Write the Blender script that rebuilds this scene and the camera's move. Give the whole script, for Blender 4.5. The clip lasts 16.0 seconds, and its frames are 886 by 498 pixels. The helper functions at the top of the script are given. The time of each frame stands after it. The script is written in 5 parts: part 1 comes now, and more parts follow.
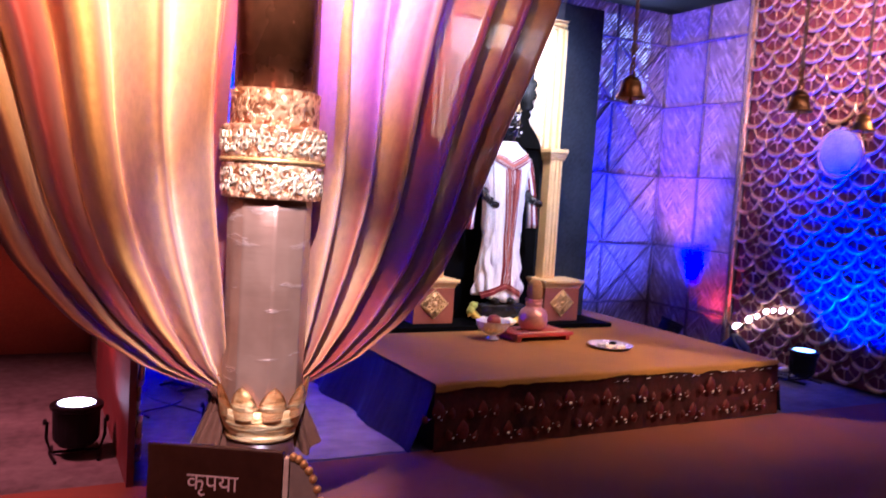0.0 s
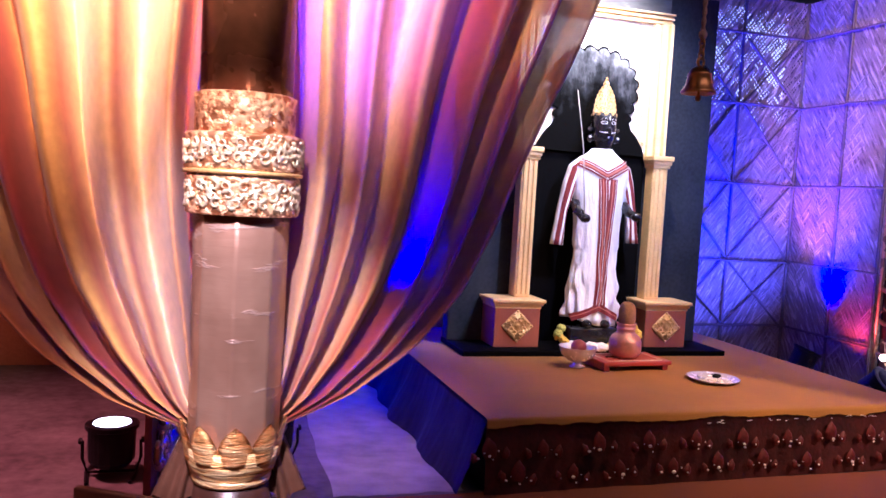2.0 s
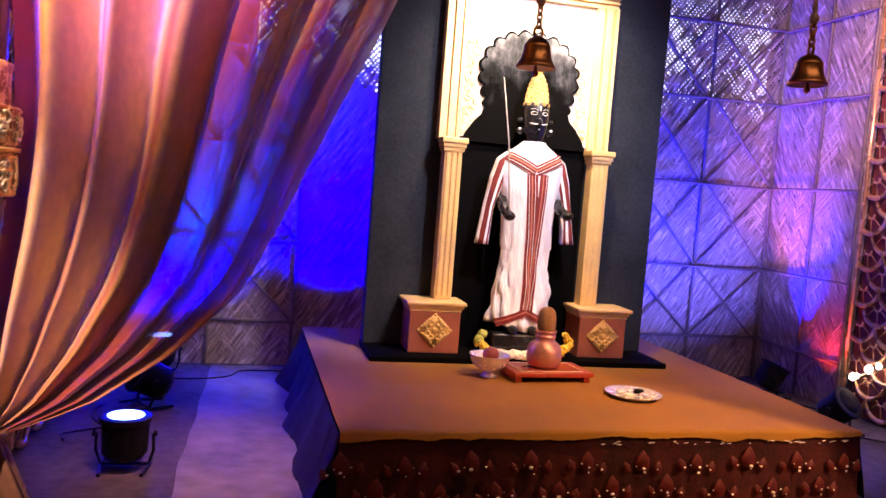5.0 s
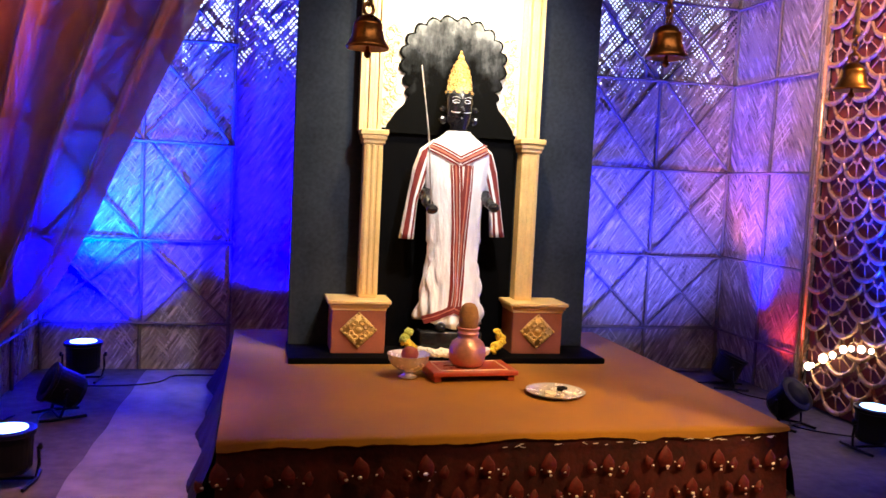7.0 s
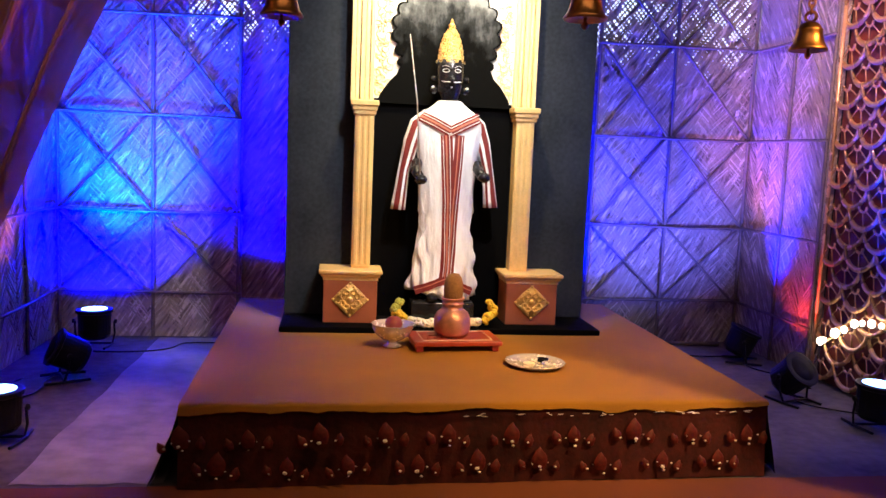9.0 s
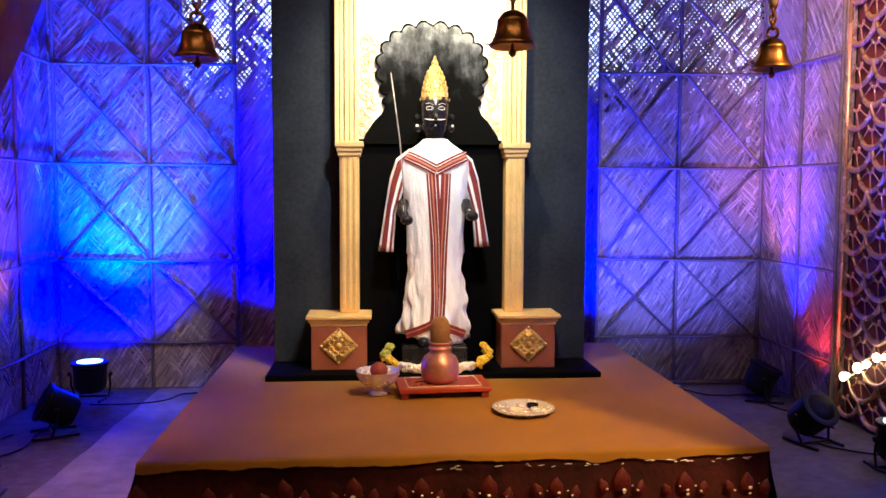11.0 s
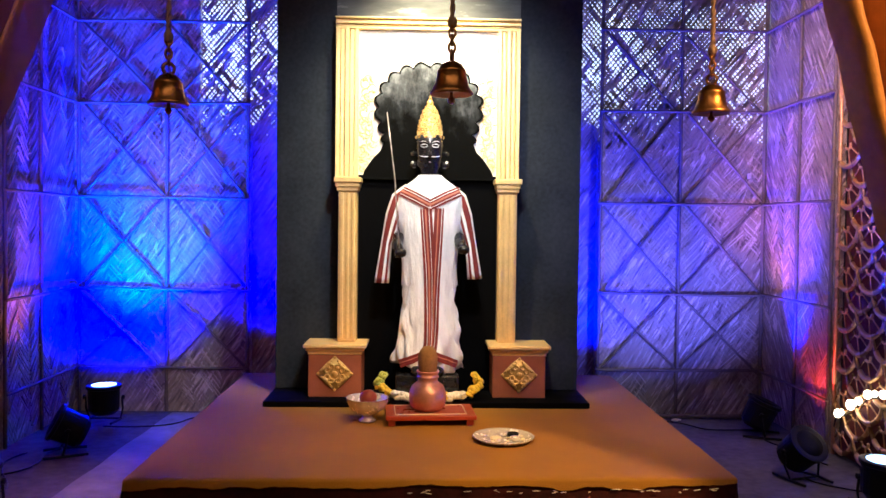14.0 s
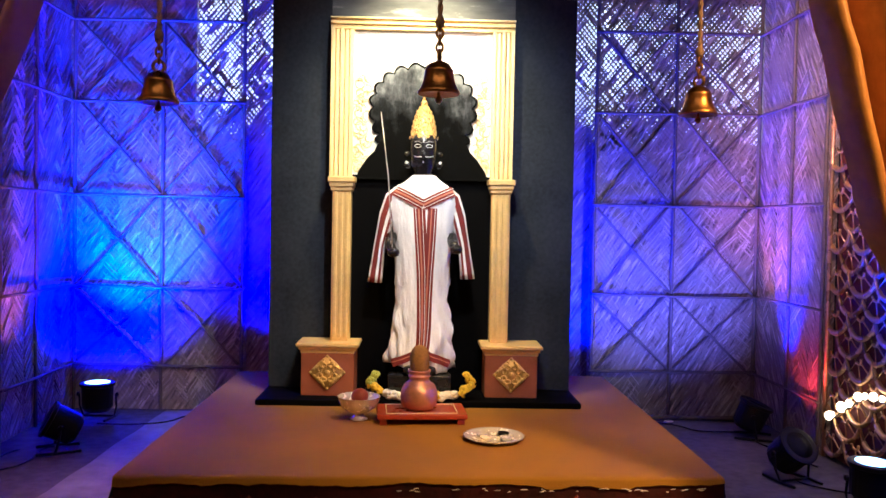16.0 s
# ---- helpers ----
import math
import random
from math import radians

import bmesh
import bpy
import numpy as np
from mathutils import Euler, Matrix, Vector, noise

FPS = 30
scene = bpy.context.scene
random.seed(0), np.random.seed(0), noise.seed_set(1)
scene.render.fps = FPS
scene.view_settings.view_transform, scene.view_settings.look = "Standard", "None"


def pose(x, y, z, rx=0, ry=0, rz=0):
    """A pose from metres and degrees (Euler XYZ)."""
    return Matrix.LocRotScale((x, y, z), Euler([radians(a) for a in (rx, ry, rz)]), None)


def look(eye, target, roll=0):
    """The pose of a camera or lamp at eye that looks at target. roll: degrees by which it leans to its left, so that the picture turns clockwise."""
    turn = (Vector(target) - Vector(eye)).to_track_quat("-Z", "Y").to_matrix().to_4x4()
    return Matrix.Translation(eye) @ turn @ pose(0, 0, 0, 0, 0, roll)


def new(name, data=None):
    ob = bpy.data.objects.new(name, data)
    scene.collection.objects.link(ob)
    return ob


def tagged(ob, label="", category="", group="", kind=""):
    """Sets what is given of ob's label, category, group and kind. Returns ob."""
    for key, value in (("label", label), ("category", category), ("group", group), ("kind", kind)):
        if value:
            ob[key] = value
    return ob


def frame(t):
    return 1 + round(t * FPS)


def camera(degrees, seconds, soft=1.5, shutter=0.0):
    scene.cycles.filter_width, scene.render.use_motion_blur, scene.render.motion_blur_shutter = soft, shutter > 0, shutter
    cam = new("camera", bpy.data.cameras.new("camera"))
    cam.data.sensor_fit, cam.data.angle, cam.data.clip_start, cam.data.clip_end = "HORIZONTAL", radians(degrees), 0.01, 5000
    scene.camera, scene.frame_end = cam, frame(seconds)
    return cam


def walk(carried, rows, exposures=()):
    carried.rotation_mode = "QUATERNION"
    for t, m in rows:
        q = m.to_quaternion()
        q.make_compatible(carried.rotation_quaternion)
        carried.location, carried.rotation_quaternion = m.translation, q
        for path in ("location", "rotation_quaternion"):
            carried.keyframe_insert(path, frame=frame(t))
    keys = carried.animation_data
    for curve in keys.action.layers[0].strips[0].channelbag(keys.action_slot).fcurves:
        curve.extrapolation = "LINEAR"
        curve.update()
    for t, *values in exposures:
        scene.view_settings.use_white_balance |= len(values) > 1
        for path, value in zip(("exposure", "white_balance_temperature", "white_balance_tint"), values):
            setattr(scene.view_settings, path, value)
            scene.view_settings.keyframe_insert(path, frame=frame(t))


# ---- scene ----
cam = camera(58.0, 16.0, shutter=0.5)
PATH = [
    (0, (-3.292, -3.782, 1.407), (-2.37, -2.013, 1.263), 3.6),
    (0.5, (-3.135, -3.68, 1.384), (-2.323, -1.867, 1.157), 3.3),
    (1, (-2.991, -3.64, 1.408), (-2.278, -1.779, 1.236), 3.2),
    (1.5, (-2.808, -3.62, 1.436), (-2.215, -1.713, 1.33), 4.4),
    (2, (-2.656, -3.594, 1.445), (-2.09, -1.681, 1.306), 3.3),
    (2.5, (-2.497, -3.544, 1.42), (-1.94, -1.631, 1.248), 3.4),
    (3, (-2.329, -3.479, 1.417), (-1.725, -1.578, 1.271), 5.3),
    (3.5, (-2.184, -3.454, 1.446), (-1.544, -1.564, 1.313), 7.2),
    (6, (-1.445, -3.45, 1.447), (-1.066, -1.492, 1.296), 2.6),
    (6.5, (-1.289, -3.41, 1.453), (-0.894, -1.458, 1.263), 2.9),
    (7, (-1.162, -3.387, 1.469), (-0.728, -1.441, 1.314), 2.8),
    (7.5, (-1.026, -3.368, 1.478), (-0.619, -1.417, 1.313), 2.1),
    (8, (-0.928, -3.39, 1.478), (-0.574, -1.426, 1.348), 2.4),
    (8.5, (-0.799, -3.442, 1.476), (-0.521, -1.468, 1.32), 3.2),
    (9, (-0.7, -3.468, 1.473), (-0.426, -1.5, 1.244), 2.4),
    (11.5, (-0.255, -3.331, 1.49), (-0.133, -1.338, 1.366), 0.3),
    (12, (-0.184, -3.391, 1.501), (-0.099, -1.397, 1.374), 0.9),
    (12.5, (-0.121, -3.427, 1.501), (-0.064, -1.431, 1.393), 1.8),
    (13, (-0.076, -3.479, 1.5), (-0.046, -1.48, 1.433), 1.0),
    (13.5, (-0.052, -3.508, 1.502), (-0.013, -1.508, 1.46), 0.3),
    (14, (-0.043, -3.531, 1.498), (0.01, -1.532, 1.441), 0.7),
    (14.5, (-0.034, -3.542, 1.485), (0.009, -1.543, 1.442), 1.2),
    (15, (-0.042, -3.547, 1.495), (0.005, -1.548, 1.462), 0.8),
    (15.5, (-0.033, -3.556, 1.49), (0.03, -1.558, 1.459), 0.8),
    (16, (-0.002, -3.551, 1.489), (0.052, -1.553, 1.436), 1.1),
]
walk(cam, [(t, look(eye, target, roll)) for t, eye, target, roll in PATH], exposures=[(0, 0.30, 4700, 38), (2, 0.30, 4750, 41), (3, 0.34, 5250, 55), (3.5, 0.38, 6200, 68), (6, 0.30, 6500, 16), (7, 0.28, 6400, 13), (9, 0.17, 6400, 12), (12, 0.04, 6150, 10), (16, -0.05, 6150, 9)])

# ---- world and lights ----
world = bpy.data.worlds.new("night")
world.use_nodes = True
scene.world = world
world.node_tree.nodes["Background"].inputs[0].default_value = (0.10, 0.12, 0.25, 1)
world.node_tree.nodes["Background"].inputs[1].default_value = 0.005


def spot(name, eye, target, watts, color, angle=60, blend=0.6, radius=0.05):
    d = bpy.data.lights.new(name, "SPOT")
    d.energy, d.color, d.spot_size, d.spot_blend, d.shadow_soft_size = watts, color, radians(angle), blend, radius
    ob = new(name, d)
    ob.matrix_world = look(eye, target)
    return ob


def area(name, eye, target, watts, color, sx, sy):
    d = bpy.data.lights.new(name, "AREA")
    d.shape, d.size, d.size_y, d.energy, d.color = "RECTANGLE", sx, sy, watts, color
    ob = new(name, d)
    ob.matrix_world = look(eye, target)
    return ob


spot("niche_spot", (0.0, 0.95, 3.42), (0.0, 1.70, 2.40), 400, (1.0, 0.80, 0.45), 74, 1.0)
spot("statue_spot", (0.25, -0.35, 3.40), (0.0, 1.6, 2.00), 330, (0.90, 0.94, 1.0), 66, 1.0)
spot("deck_spot", (0.6, -0.6, 3.45), (0.25, 0.50, 0.37), 270, (1.0, 0.56, 0.17), 58, 1.0)
area("gate_wash", (0.0, -2.6, 3.45), (0.0, 2.2, 1.4), 12, (1.0, 0.66, 0.52), 3.0, 0.4)
spot("drape_spot", (-3.0, -2.90, 3.42), (-2.86, -1.0, 2.95), 3700, (1.0, 0.55, 0.20), 73, 1.0, 0.15)
spot("drape_spot_right", (2.2, -2.6, 3.40), (1.9, -1.0, 2.2), 700, (1.0, 0.56, 0.22), 62, 1.0, 0.12)
spot("pillar_spot", (-3.0, -3.2, 3.30), (-2.557, -1.1, 1.02), 1100, (1.0, 0.76, 0.56), 20, 0.7)
# unseen front fill, added to bring up the sign and pillar foot
spot("aisle_front_fill", (-3.7, -3.2, 3.30), (-2.9, -1.3, 0.3), 260, (1.0, 0.40, 0.22), 50, 1.0)
spot("lattice_wash", (1.2, -0.4, 3.40), (2.72, 1.0, 2.8), 540, (1.0, 0.60, 0.48), 66, 1.0)
spot("drape_back_violet", (-1.5, 0.4, 2.9), (-2.18, -0.95, 2.1), 950, (0.36, 0.13, 1.0), 29, 1.0)
spot("par_left_up", (-2.33, 2.22, 0.40), (-2.44, 2.84, 1.10), 3100, (0.0, 0.0, 1.0), 116, 1.0)
spot("par_left_high", (-2.29, 0.64, 0.30), (-2.2, 2.84, 2.7), 680, (0.050, 0.034, 1.0), 46, 1.0)
spot("par_left_beam", (-2.36, 2.16, 0.36), (-2.20, 2.84, 1.60), 1000, (0.0, 0.15, 1.0), 64, 1.0)
# added blue lamps, hidden behind the shrine board, to light the wall gaps
spot("gap_left_fill", (-0.92, 2.50, 0.46), (-1.26, 2.93, 1.55), 1900, (0.0, 0.0, 1.0), 96, 1.0)
spot("gap_right_fill", (0.92, 2.50, 0.46), (1.24, 2.93, 1.25), 1300, (0.0, 0.002, 1.0), 104, 1.0)
spot("par_right_violet", (2.2, 1.35, 0.30), (1.80, 2.84, 1.8), 470, (0.100, 0.110, 0.98), 98, 1.0)
spot("par_side_blue", (2.52, 2.22, 0.42), (2.74, 2.25, 1.20), 1100, (0.0, 0.004, 1.0), 50, 1.0)
# pink and red lamps added for the side-mat glow; no lit lamp stands here
spot("side_pink_fill", (2.10, 2.30, 0.40), (2.74, 2.50, 1.95), 150, (1.0, 0.27, 0.13), 54, 1.0)
spot("side_red_fill", (2.52, 1.80, 0.22), (2.74, 1.95, 0.65), 18, (1.0, 0.06, 0.08), 80, 1.0)
spot("left_pink_fill", (-2.42, 1.72, 0.25), (-2.79, 2.10, 1.60), 75, (1.0, 0.26, 0.18), 50, 1.0)
spot("par_right_blue", (2.10, 0.62, 0.36), (2.75, 0.35, 1.2), 2100, (0.0, 0.012, 1.0), 105, 1.0)
# unseen overhead fills, added to take the blue off the floor
spot("floor_left_fill", (-1.6, -0.7, 3.42), (-1.95, 0.65, 0.0), 320, (1.0, 0.45, 0.40), 30, 1.0)
spot("floor_right_fill", (1.9, -0.5, 3.42), (1.95, 1.2, 0.0), 170, (1.0, 0.66, 0.52), 36, 1.0)
spot("par_red", (-3.06, 0.45, 0.30), (-3.4, 1.6, 1.4), 70, (1.0, 0.14, 0.05), 110, 1.0)
spot("aisle_wash", (-4.5, 0.1, 3.40), (-3.75, 0.8, 0.0), 800, (1.0, 0.22, 0.16), 56, 1.0)
spot("gap_flood_left", (-1.4, 4.6, 2.7), (-1.4, 3.0, 2.7), 60, (0.55, 0.68, 1.0), 80, 0.9)

# ---- materials ----


class Nodes:
    def __init__(self, name):
        self.m = bpy.data.materials.new(name)
        self.m.use_nodes = True
        self.t = self.m.node_tree
        self.p = self.t.nodes["Principled BSDF"]
        self.out = self.t.nodes["Material Output"]

    def n(self, kind, **inputs):
        node = self.t.nodes.new(kind)
        for k, v in inputs.items():
            node.inputs[k.replace("_", " ")].default_value = v
        return node

    def link(self, a, b):
        self.t.links.new(a, b)

    def coords(self, space="Object"):
        return self.n("ShaderNodeTexCoord").outputs[space]

    def noise(self, scale, detail=4.0, rough=0.55, vec=None):
        k = self.n("ShaderNodeTexNoise", Scale=scale, Detail=detail, Roughness=rough)
        self.link(vec or self.coords(), k.inputs["Vector"])
        return k.outputs["Fac"]

    def ramp(self, fac, stops, constant=False):
        r = self.t.nodes.new("ShaderNodeValToRGB")
        r.color_ramp.interpolation = "CONSTANT" if constant else "LINEAR"
        e = r.color_ramp.elements
        for i, (pos, c) in enumerate(stops):
            el = e[i] if i < 2 else e.new(pos)
            el.position, el.color = pos, (*c, 1)
        self.link(fac, r.inputs[0])
        return r.outputs[0]

    def math(self, op, a, b=None, c=None):
        k = self.t.nodes.new("ShaderNodeMath")
        k.operation = op
        for i, v in enumerate((a, b, c)):
            if v is None:
                continue
            if isinstance(v, (int, float)):
                k.inputs[i].default_value = v
            else:
                self.link(v, k.inputs[i])
        return k.outputs[0]

    def mix(self, fac, a, b, kind="MIX"):
        k = self.t.nodes.new("ShaderNodeMix")
        k.data_type, k.blend_type = "RGBA", kind
        for i, v in ((0, fac), (6, a), (7, b)):
            if isinstance(v, (int, float)):
                k.inputs[i].default_value = v
            elif isinstance(v, tuple):
                k.inputs[i].default_value = (*v, 1)
            else:
                self.link(v, k.inputs[i])
        return k.outputs[2]

    def bump(self, height, strength, distance):
        b = self.n("ShaderNodeBump", Strength=strength, Distance=distance)
        self.link(height, b.inputs["Height"])
        self.link(b.outputs[0], self.p.inputs["Normal"])

    def set(self, color=None, rough=None, metal=None, **more):
        for key, v in (("Base Color", color), ("Roughness", rough), ("Metallic", metal), *((k.replace("_", " "), v) for k, v in more.items())):
            if v is None:
                continue
            if isinstance(v, tuple):
                self.p.inputs[key].default_value = (*v, 1)
            elif isinstance(v, (int, float)):
                self.p.inputs[key].default_value = v
            else:
                self.link(v, self.p.inputs[key])
        return self


def surface(name, color, rough=0.6, metal=0.0, fine=60.0, broad=4.0, vary=0.35, relief=0.002, **more):
    """A worn surface: two scales of colour change, uneven gloss and a fine relief."""
    k = Nodes(name)
    a, b = k.noise(fine, 3.0), k.noise(broad, 4.0)
    lo, hi = tuple(c * (1 - vary) for c in color), tuple(min(1, c * (1 + vary)) for c in color)
    c1 = k.ramp(b, [(0.3, lo), (0.7, hi)])
    c2 = k.mix(0.35, c1, k.ramp(a, [(0.3, lo), (0.7, hi)]))
    r = k.ramp(b, [(0.3, (max(0.02, rough - 0.1),) * 3), (0.7, (min(1, rough + 0.1),) * 3)])
    k.set(c2, r, metal, **more)
    if relief:
        k.bump(a, 0.6, relief)
    return k.m


def woven_mat():
    """Palm-leaf mat: slanting strips, raised in patches, over a faint herringbone."""
    k = Nodes("woven_palm_mat")
    s = k.n("ShaderNodeSeparateXYZ")
    pos = k.n("ShaderNodeNewGeometry").outputs["Position"]
    k.link(pos, s.inputs[0])
    x, z = k.math("ADD", s.outputs[0], s.outputs[1]), s.outputs[2]
    zig = k.math("PINGPONG", k.math("ADD", x, k.math("MULTIPLY", k.noise(2.0, 3.0, 0.5), 0.2)), 0.24)
    lean = k.math("SUBTRACT", k.math("MULTIPLY", z, 0.62), x)
    wave = k.math("SINE", k.math("MULTIPLY", k.math("ADD", k.math("MULTIPLY", zig, 1.3), z), 2 * math.pi / 0.05))
    # strips: long along the slant, narrow across it
    vec = k.n("ShaderNodeCombineXYZ")
    k.link(k.math("MULTIPLY", lean, 34.0), vec.inputs[0])
    k.link(k.math("MULTIPLY", k.math("ADD", z, k.math("MULTIPLY", x, 0.5)), 4.5), vec.inputs[1])
    strip = k.noise(1.0, 2.5, 0.55, vec=vec.outputs[0])
    patch = k.ramp(k.noise(3.4, 4.0, 0.6), [(0.38, (0, 0, 0)), (0.54, (1, 1, 1))])
    raised = k.math("MULTIPLY", k.ramp(strip, [(0.54, (0, 0, 0)), (0.60, (1, 1, 1))]), patch)
    gap = k.math("MULTIPLY", k.ramp(strip, [(0.36, (1, 1, 1)), (0.43, (0, 0, 0))]), patch)
    tone = k.ramp(strip, [(0.25, (0.32, 0.26, 0.19)), (0.5, (0.44, 0.36, 0.27)), (0.75, (0.54, 0.45, 0.34))])
    broad = k.ramp(k.noise(2.2, 5.0), [(0.3, (0.72, 0.69, 0.66)), (0.7, (1.0, 0.97, 0.93))])
    c = k.mix(1.0, tone, broad, "MULTIPLY")
    c = k.mix(k.math("MULTIPLY", k.ramp(wave, [(0.0, (1, 1, 1)), (0.55, (0, 0, 0))]), 0.20), c, (0.22, 0.17, 0.12))
    c = k.mix(k.math("MULTIPLY", raised, 0.75), c, (0.80, 0.70, 0.56))
    c = k.mix(k.math("MULTIPLY", gap, 0.75), c, (0.12, 0.09, 0.07))
    k.set(c, 0.42)
    h = k.math("ADD", k.math("MULTIPLY", raised, 0.7), k.math("MULTIPLY", k.math("ADD", k.noise(18.0, 3.0), k.math("MULTIPLY", wave, 0.12)), 0.5))
    k.bump(k.math("SUBTRACT", h, k.math("MULTIPLY", gap, 0.6)), 1.0, 0.018)
    return k.m


def gold_cloth():
    """Heavy gold-brown satin with faint bands along the drop."""
    k = Nodes("gold_brown_satin")
    s = k.n("ShaderNodeSeparateXYZ")
    k.link(k.coords("UV"), s.inputs[0])
    u = k.math("ADD", s.outputs[0], k.math("MULTIPLY", k.math("SUBTRACT", k.noise(1.5, 2.0), 0.5), 0.04))
    c = k.ramp(k.math("FRACT", k.math("MULTIPLY", u, 3.0)), [(0.0, (0.50, 0.22, 0.03)), (0.35, (0.62, 0.33, 0.06)), (0.6, (0.36, 0.13, 0.02)), (1.0, (0.50, 0.22, 0.03))])
    c = k.mix(1.0, c, k.ramp(k.noise(25.0, 4.0), [(0.3, (0.75, 0.72, 0.7)), (0.7, (1, 1, 1))]), "MULTIPLY")
    k.set(c, 0.5, 0.0, Sheen_Weight=0.2)
    k.bump(k.noise(120.0, 2.0), 0.25, 0.002)
    return k.m


def palm_sliver():
    """Split palm strips, each of its own tone."""
    k = Nodes("split_palm_strip")
    rnd = k.n("ShaderNodeNewGeometry").outputs["Random Per Island"]
    tone = k.ramp(rnd, [(0.0, (0.16, 0.13, 0.095)), (0.30, (0.36, 0.30, 0.22)), (0.75, (0.55, 0.46, 0.35)), (1.0, (0.80, 0.70, 0.55))])
    k.set(k.mix(0.3, tone, k.ramp(k.noise(90.0, 3.0), [(0.3, (0.25, 0.20, 0.14)), (0.7, (0.62, 0.53, 0.40))])), 0.42)
    k.bump(k.noise(110.0, 2.0), 0.5, 0.002)
    return k.m


def creased_foil():
    """Bright gilt foil crumpled into level creases, with shade coloured into the hollows."""
    k = Nodes("bright_gilt")
    m = k.n("ShaderNodeMapping")
    m.inputs["Scale"].default_value = (9, 9, 75)
    k.link(k.coords(), m.inputs[0])
    h = k.noise(1.0, 4.0, 0.6, vec=m.outputs[0])
    k.set(k.ramp(h, [(0.30, (0.40, 0.16, 0.02)), (0.42, (1.0, 0.60, 0.17)), (0.58, (1.0, 0.80, 0.38))]), 0.32, 0.5)
    k.bump(h, 1.0, 0.014)
    return k.m


def creased_satin():
    """Beige satin with a few level creases, their sheen painted as paler colour."""
    k = Nodes("beige_satin_wrap")
    m = k.n("ShaderNodeMapping")
    m.inputs["Scale"].default_value = (5, 5, 30)
    k.link(k.coords(), m.inputs[0])
    h = k.noise(1.0, 4.0, 0.55, vec=m.outputs[0])
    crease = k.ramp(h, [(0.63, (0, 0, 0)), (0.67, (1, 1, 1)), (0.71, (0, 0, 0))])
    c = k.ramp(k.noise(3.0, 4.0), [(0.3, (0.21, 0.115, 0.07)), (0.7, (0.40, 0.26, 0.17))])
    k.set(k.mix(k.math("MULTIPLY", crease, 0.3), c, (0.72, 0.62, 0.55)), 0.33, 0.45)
    k.bump(k.math("ADD", h, k.math("MULTIPLY", crease, 0.6)), 0.5, 0.004)
    return k.m


def drape_cloth():
    """Satin in broad stripes along the drop; some stripes are sheer enough to see through."""
    k = Nodes("striped_satin")
    s = k.n("ShaderNodeSeparateXYZ")
    k.link(k.coords("UV"), s.inputs[0])
    cream, peach, gold, rust, rose, ochre = (0.84, 0.63, 0.34), (0.70, 0.42, 0.17), (0.52, 0.25, 0.035), (0.34, 0.050, 0.018), (0.46, 0.12, 0.045), (0.62, 0.36, 0.08)
    u = k.math("ADD", s.outputs[0], k.math("MULTIPLY", k.math("SUBTRACT", k.noise(1.5, 2.0), 0.5), 0.03))
    seq = [(0.0, rust), (0.05, rose), (0.10, peach), (0.17, cream), (0.215, peach), (0.24, rose), (0.265, peach), (0.33, cream), (0.39, peach), (0.42, rose), (0.45, ochre), (0.50, gold), (0.55, gold), (0.585, rust), (0.66, rust), (0.70, gold), (0.77, ochre), (0.80, rust), (0.87, rust), (0.91, gold), (1.0, rust)]
    stripes = k.ramp(u, seq)
    open_part = k.ramp(u, [(0.0, (0.0,) * 3), (0.54, (0.0,) * 3), (0.60, (0.12,) * 3), (0.66, (0.12,) * 3), (0.70, (0.01,) * 3), (0.76, (0.01,) * 3), (0.80, (0.11,) * 3), (0.86, (0.11,) * 3), (0.90, (0.02,) * 3), (1.0, (0.06,) * 3)])
    threads = k.ramp(k.noise(25.0, 4.0), [(0.3, (0.78, 0.76, 0.74)), (0.7, (1, 1, 1))])
    c = k.mix(1.0, stripes, threads, "MULTIPLY")
    k.set(c, 0.52, 0.0, Sheen_Weight=0.2)
    k.bump(k.noise(120.0, 2.0), 0.25, 0.002)
    tl, mx, tr, m2 = k.n("ShaderNodeBsdfTranslucent"), k.n("ShaderNodeMixShader"), k.n("ShaderNodeBsdfTransparent"), k.n("ShaderNodeMixShader")
    # violet of the back light is mixed into the transmitted colour
    k.link(k.mix(0.5, c, (0.62, 0.50, 0.80)), tl.inputs[0])
    k.link(open_part, m2.inputs[0])
    k.link(k.ramp(u, [(0.0, (0.30,) * 3), (0.36, (0.26,) * 3), (0.45, (0.07,) * 3), (0.54, (0.07,) * 3), (0.60, (0.34,) * 3), (0.66, (0.34,) * 3), (0.70, (0.07,) * 3), (0.76, (0.07,) * 3), (0.80, (0.32,) * 3), (0.86, (0.32,) * 3), (0.90, (0.08,) * 3), (1.0, (0.14,) * 3)]), mx.inputs[0])
    k.link(k.p.outputs[0], mx.inputs[1])
    k.link(tl.outputs[0], mx.inputs[2])
    k.link(mx.outputs[0], m2.inputs[1])
    k.link(tr.outputs[0], m2.inputs[2])
    k.link(m2.outputs[0], k.out.inputs[0])
    return k.m


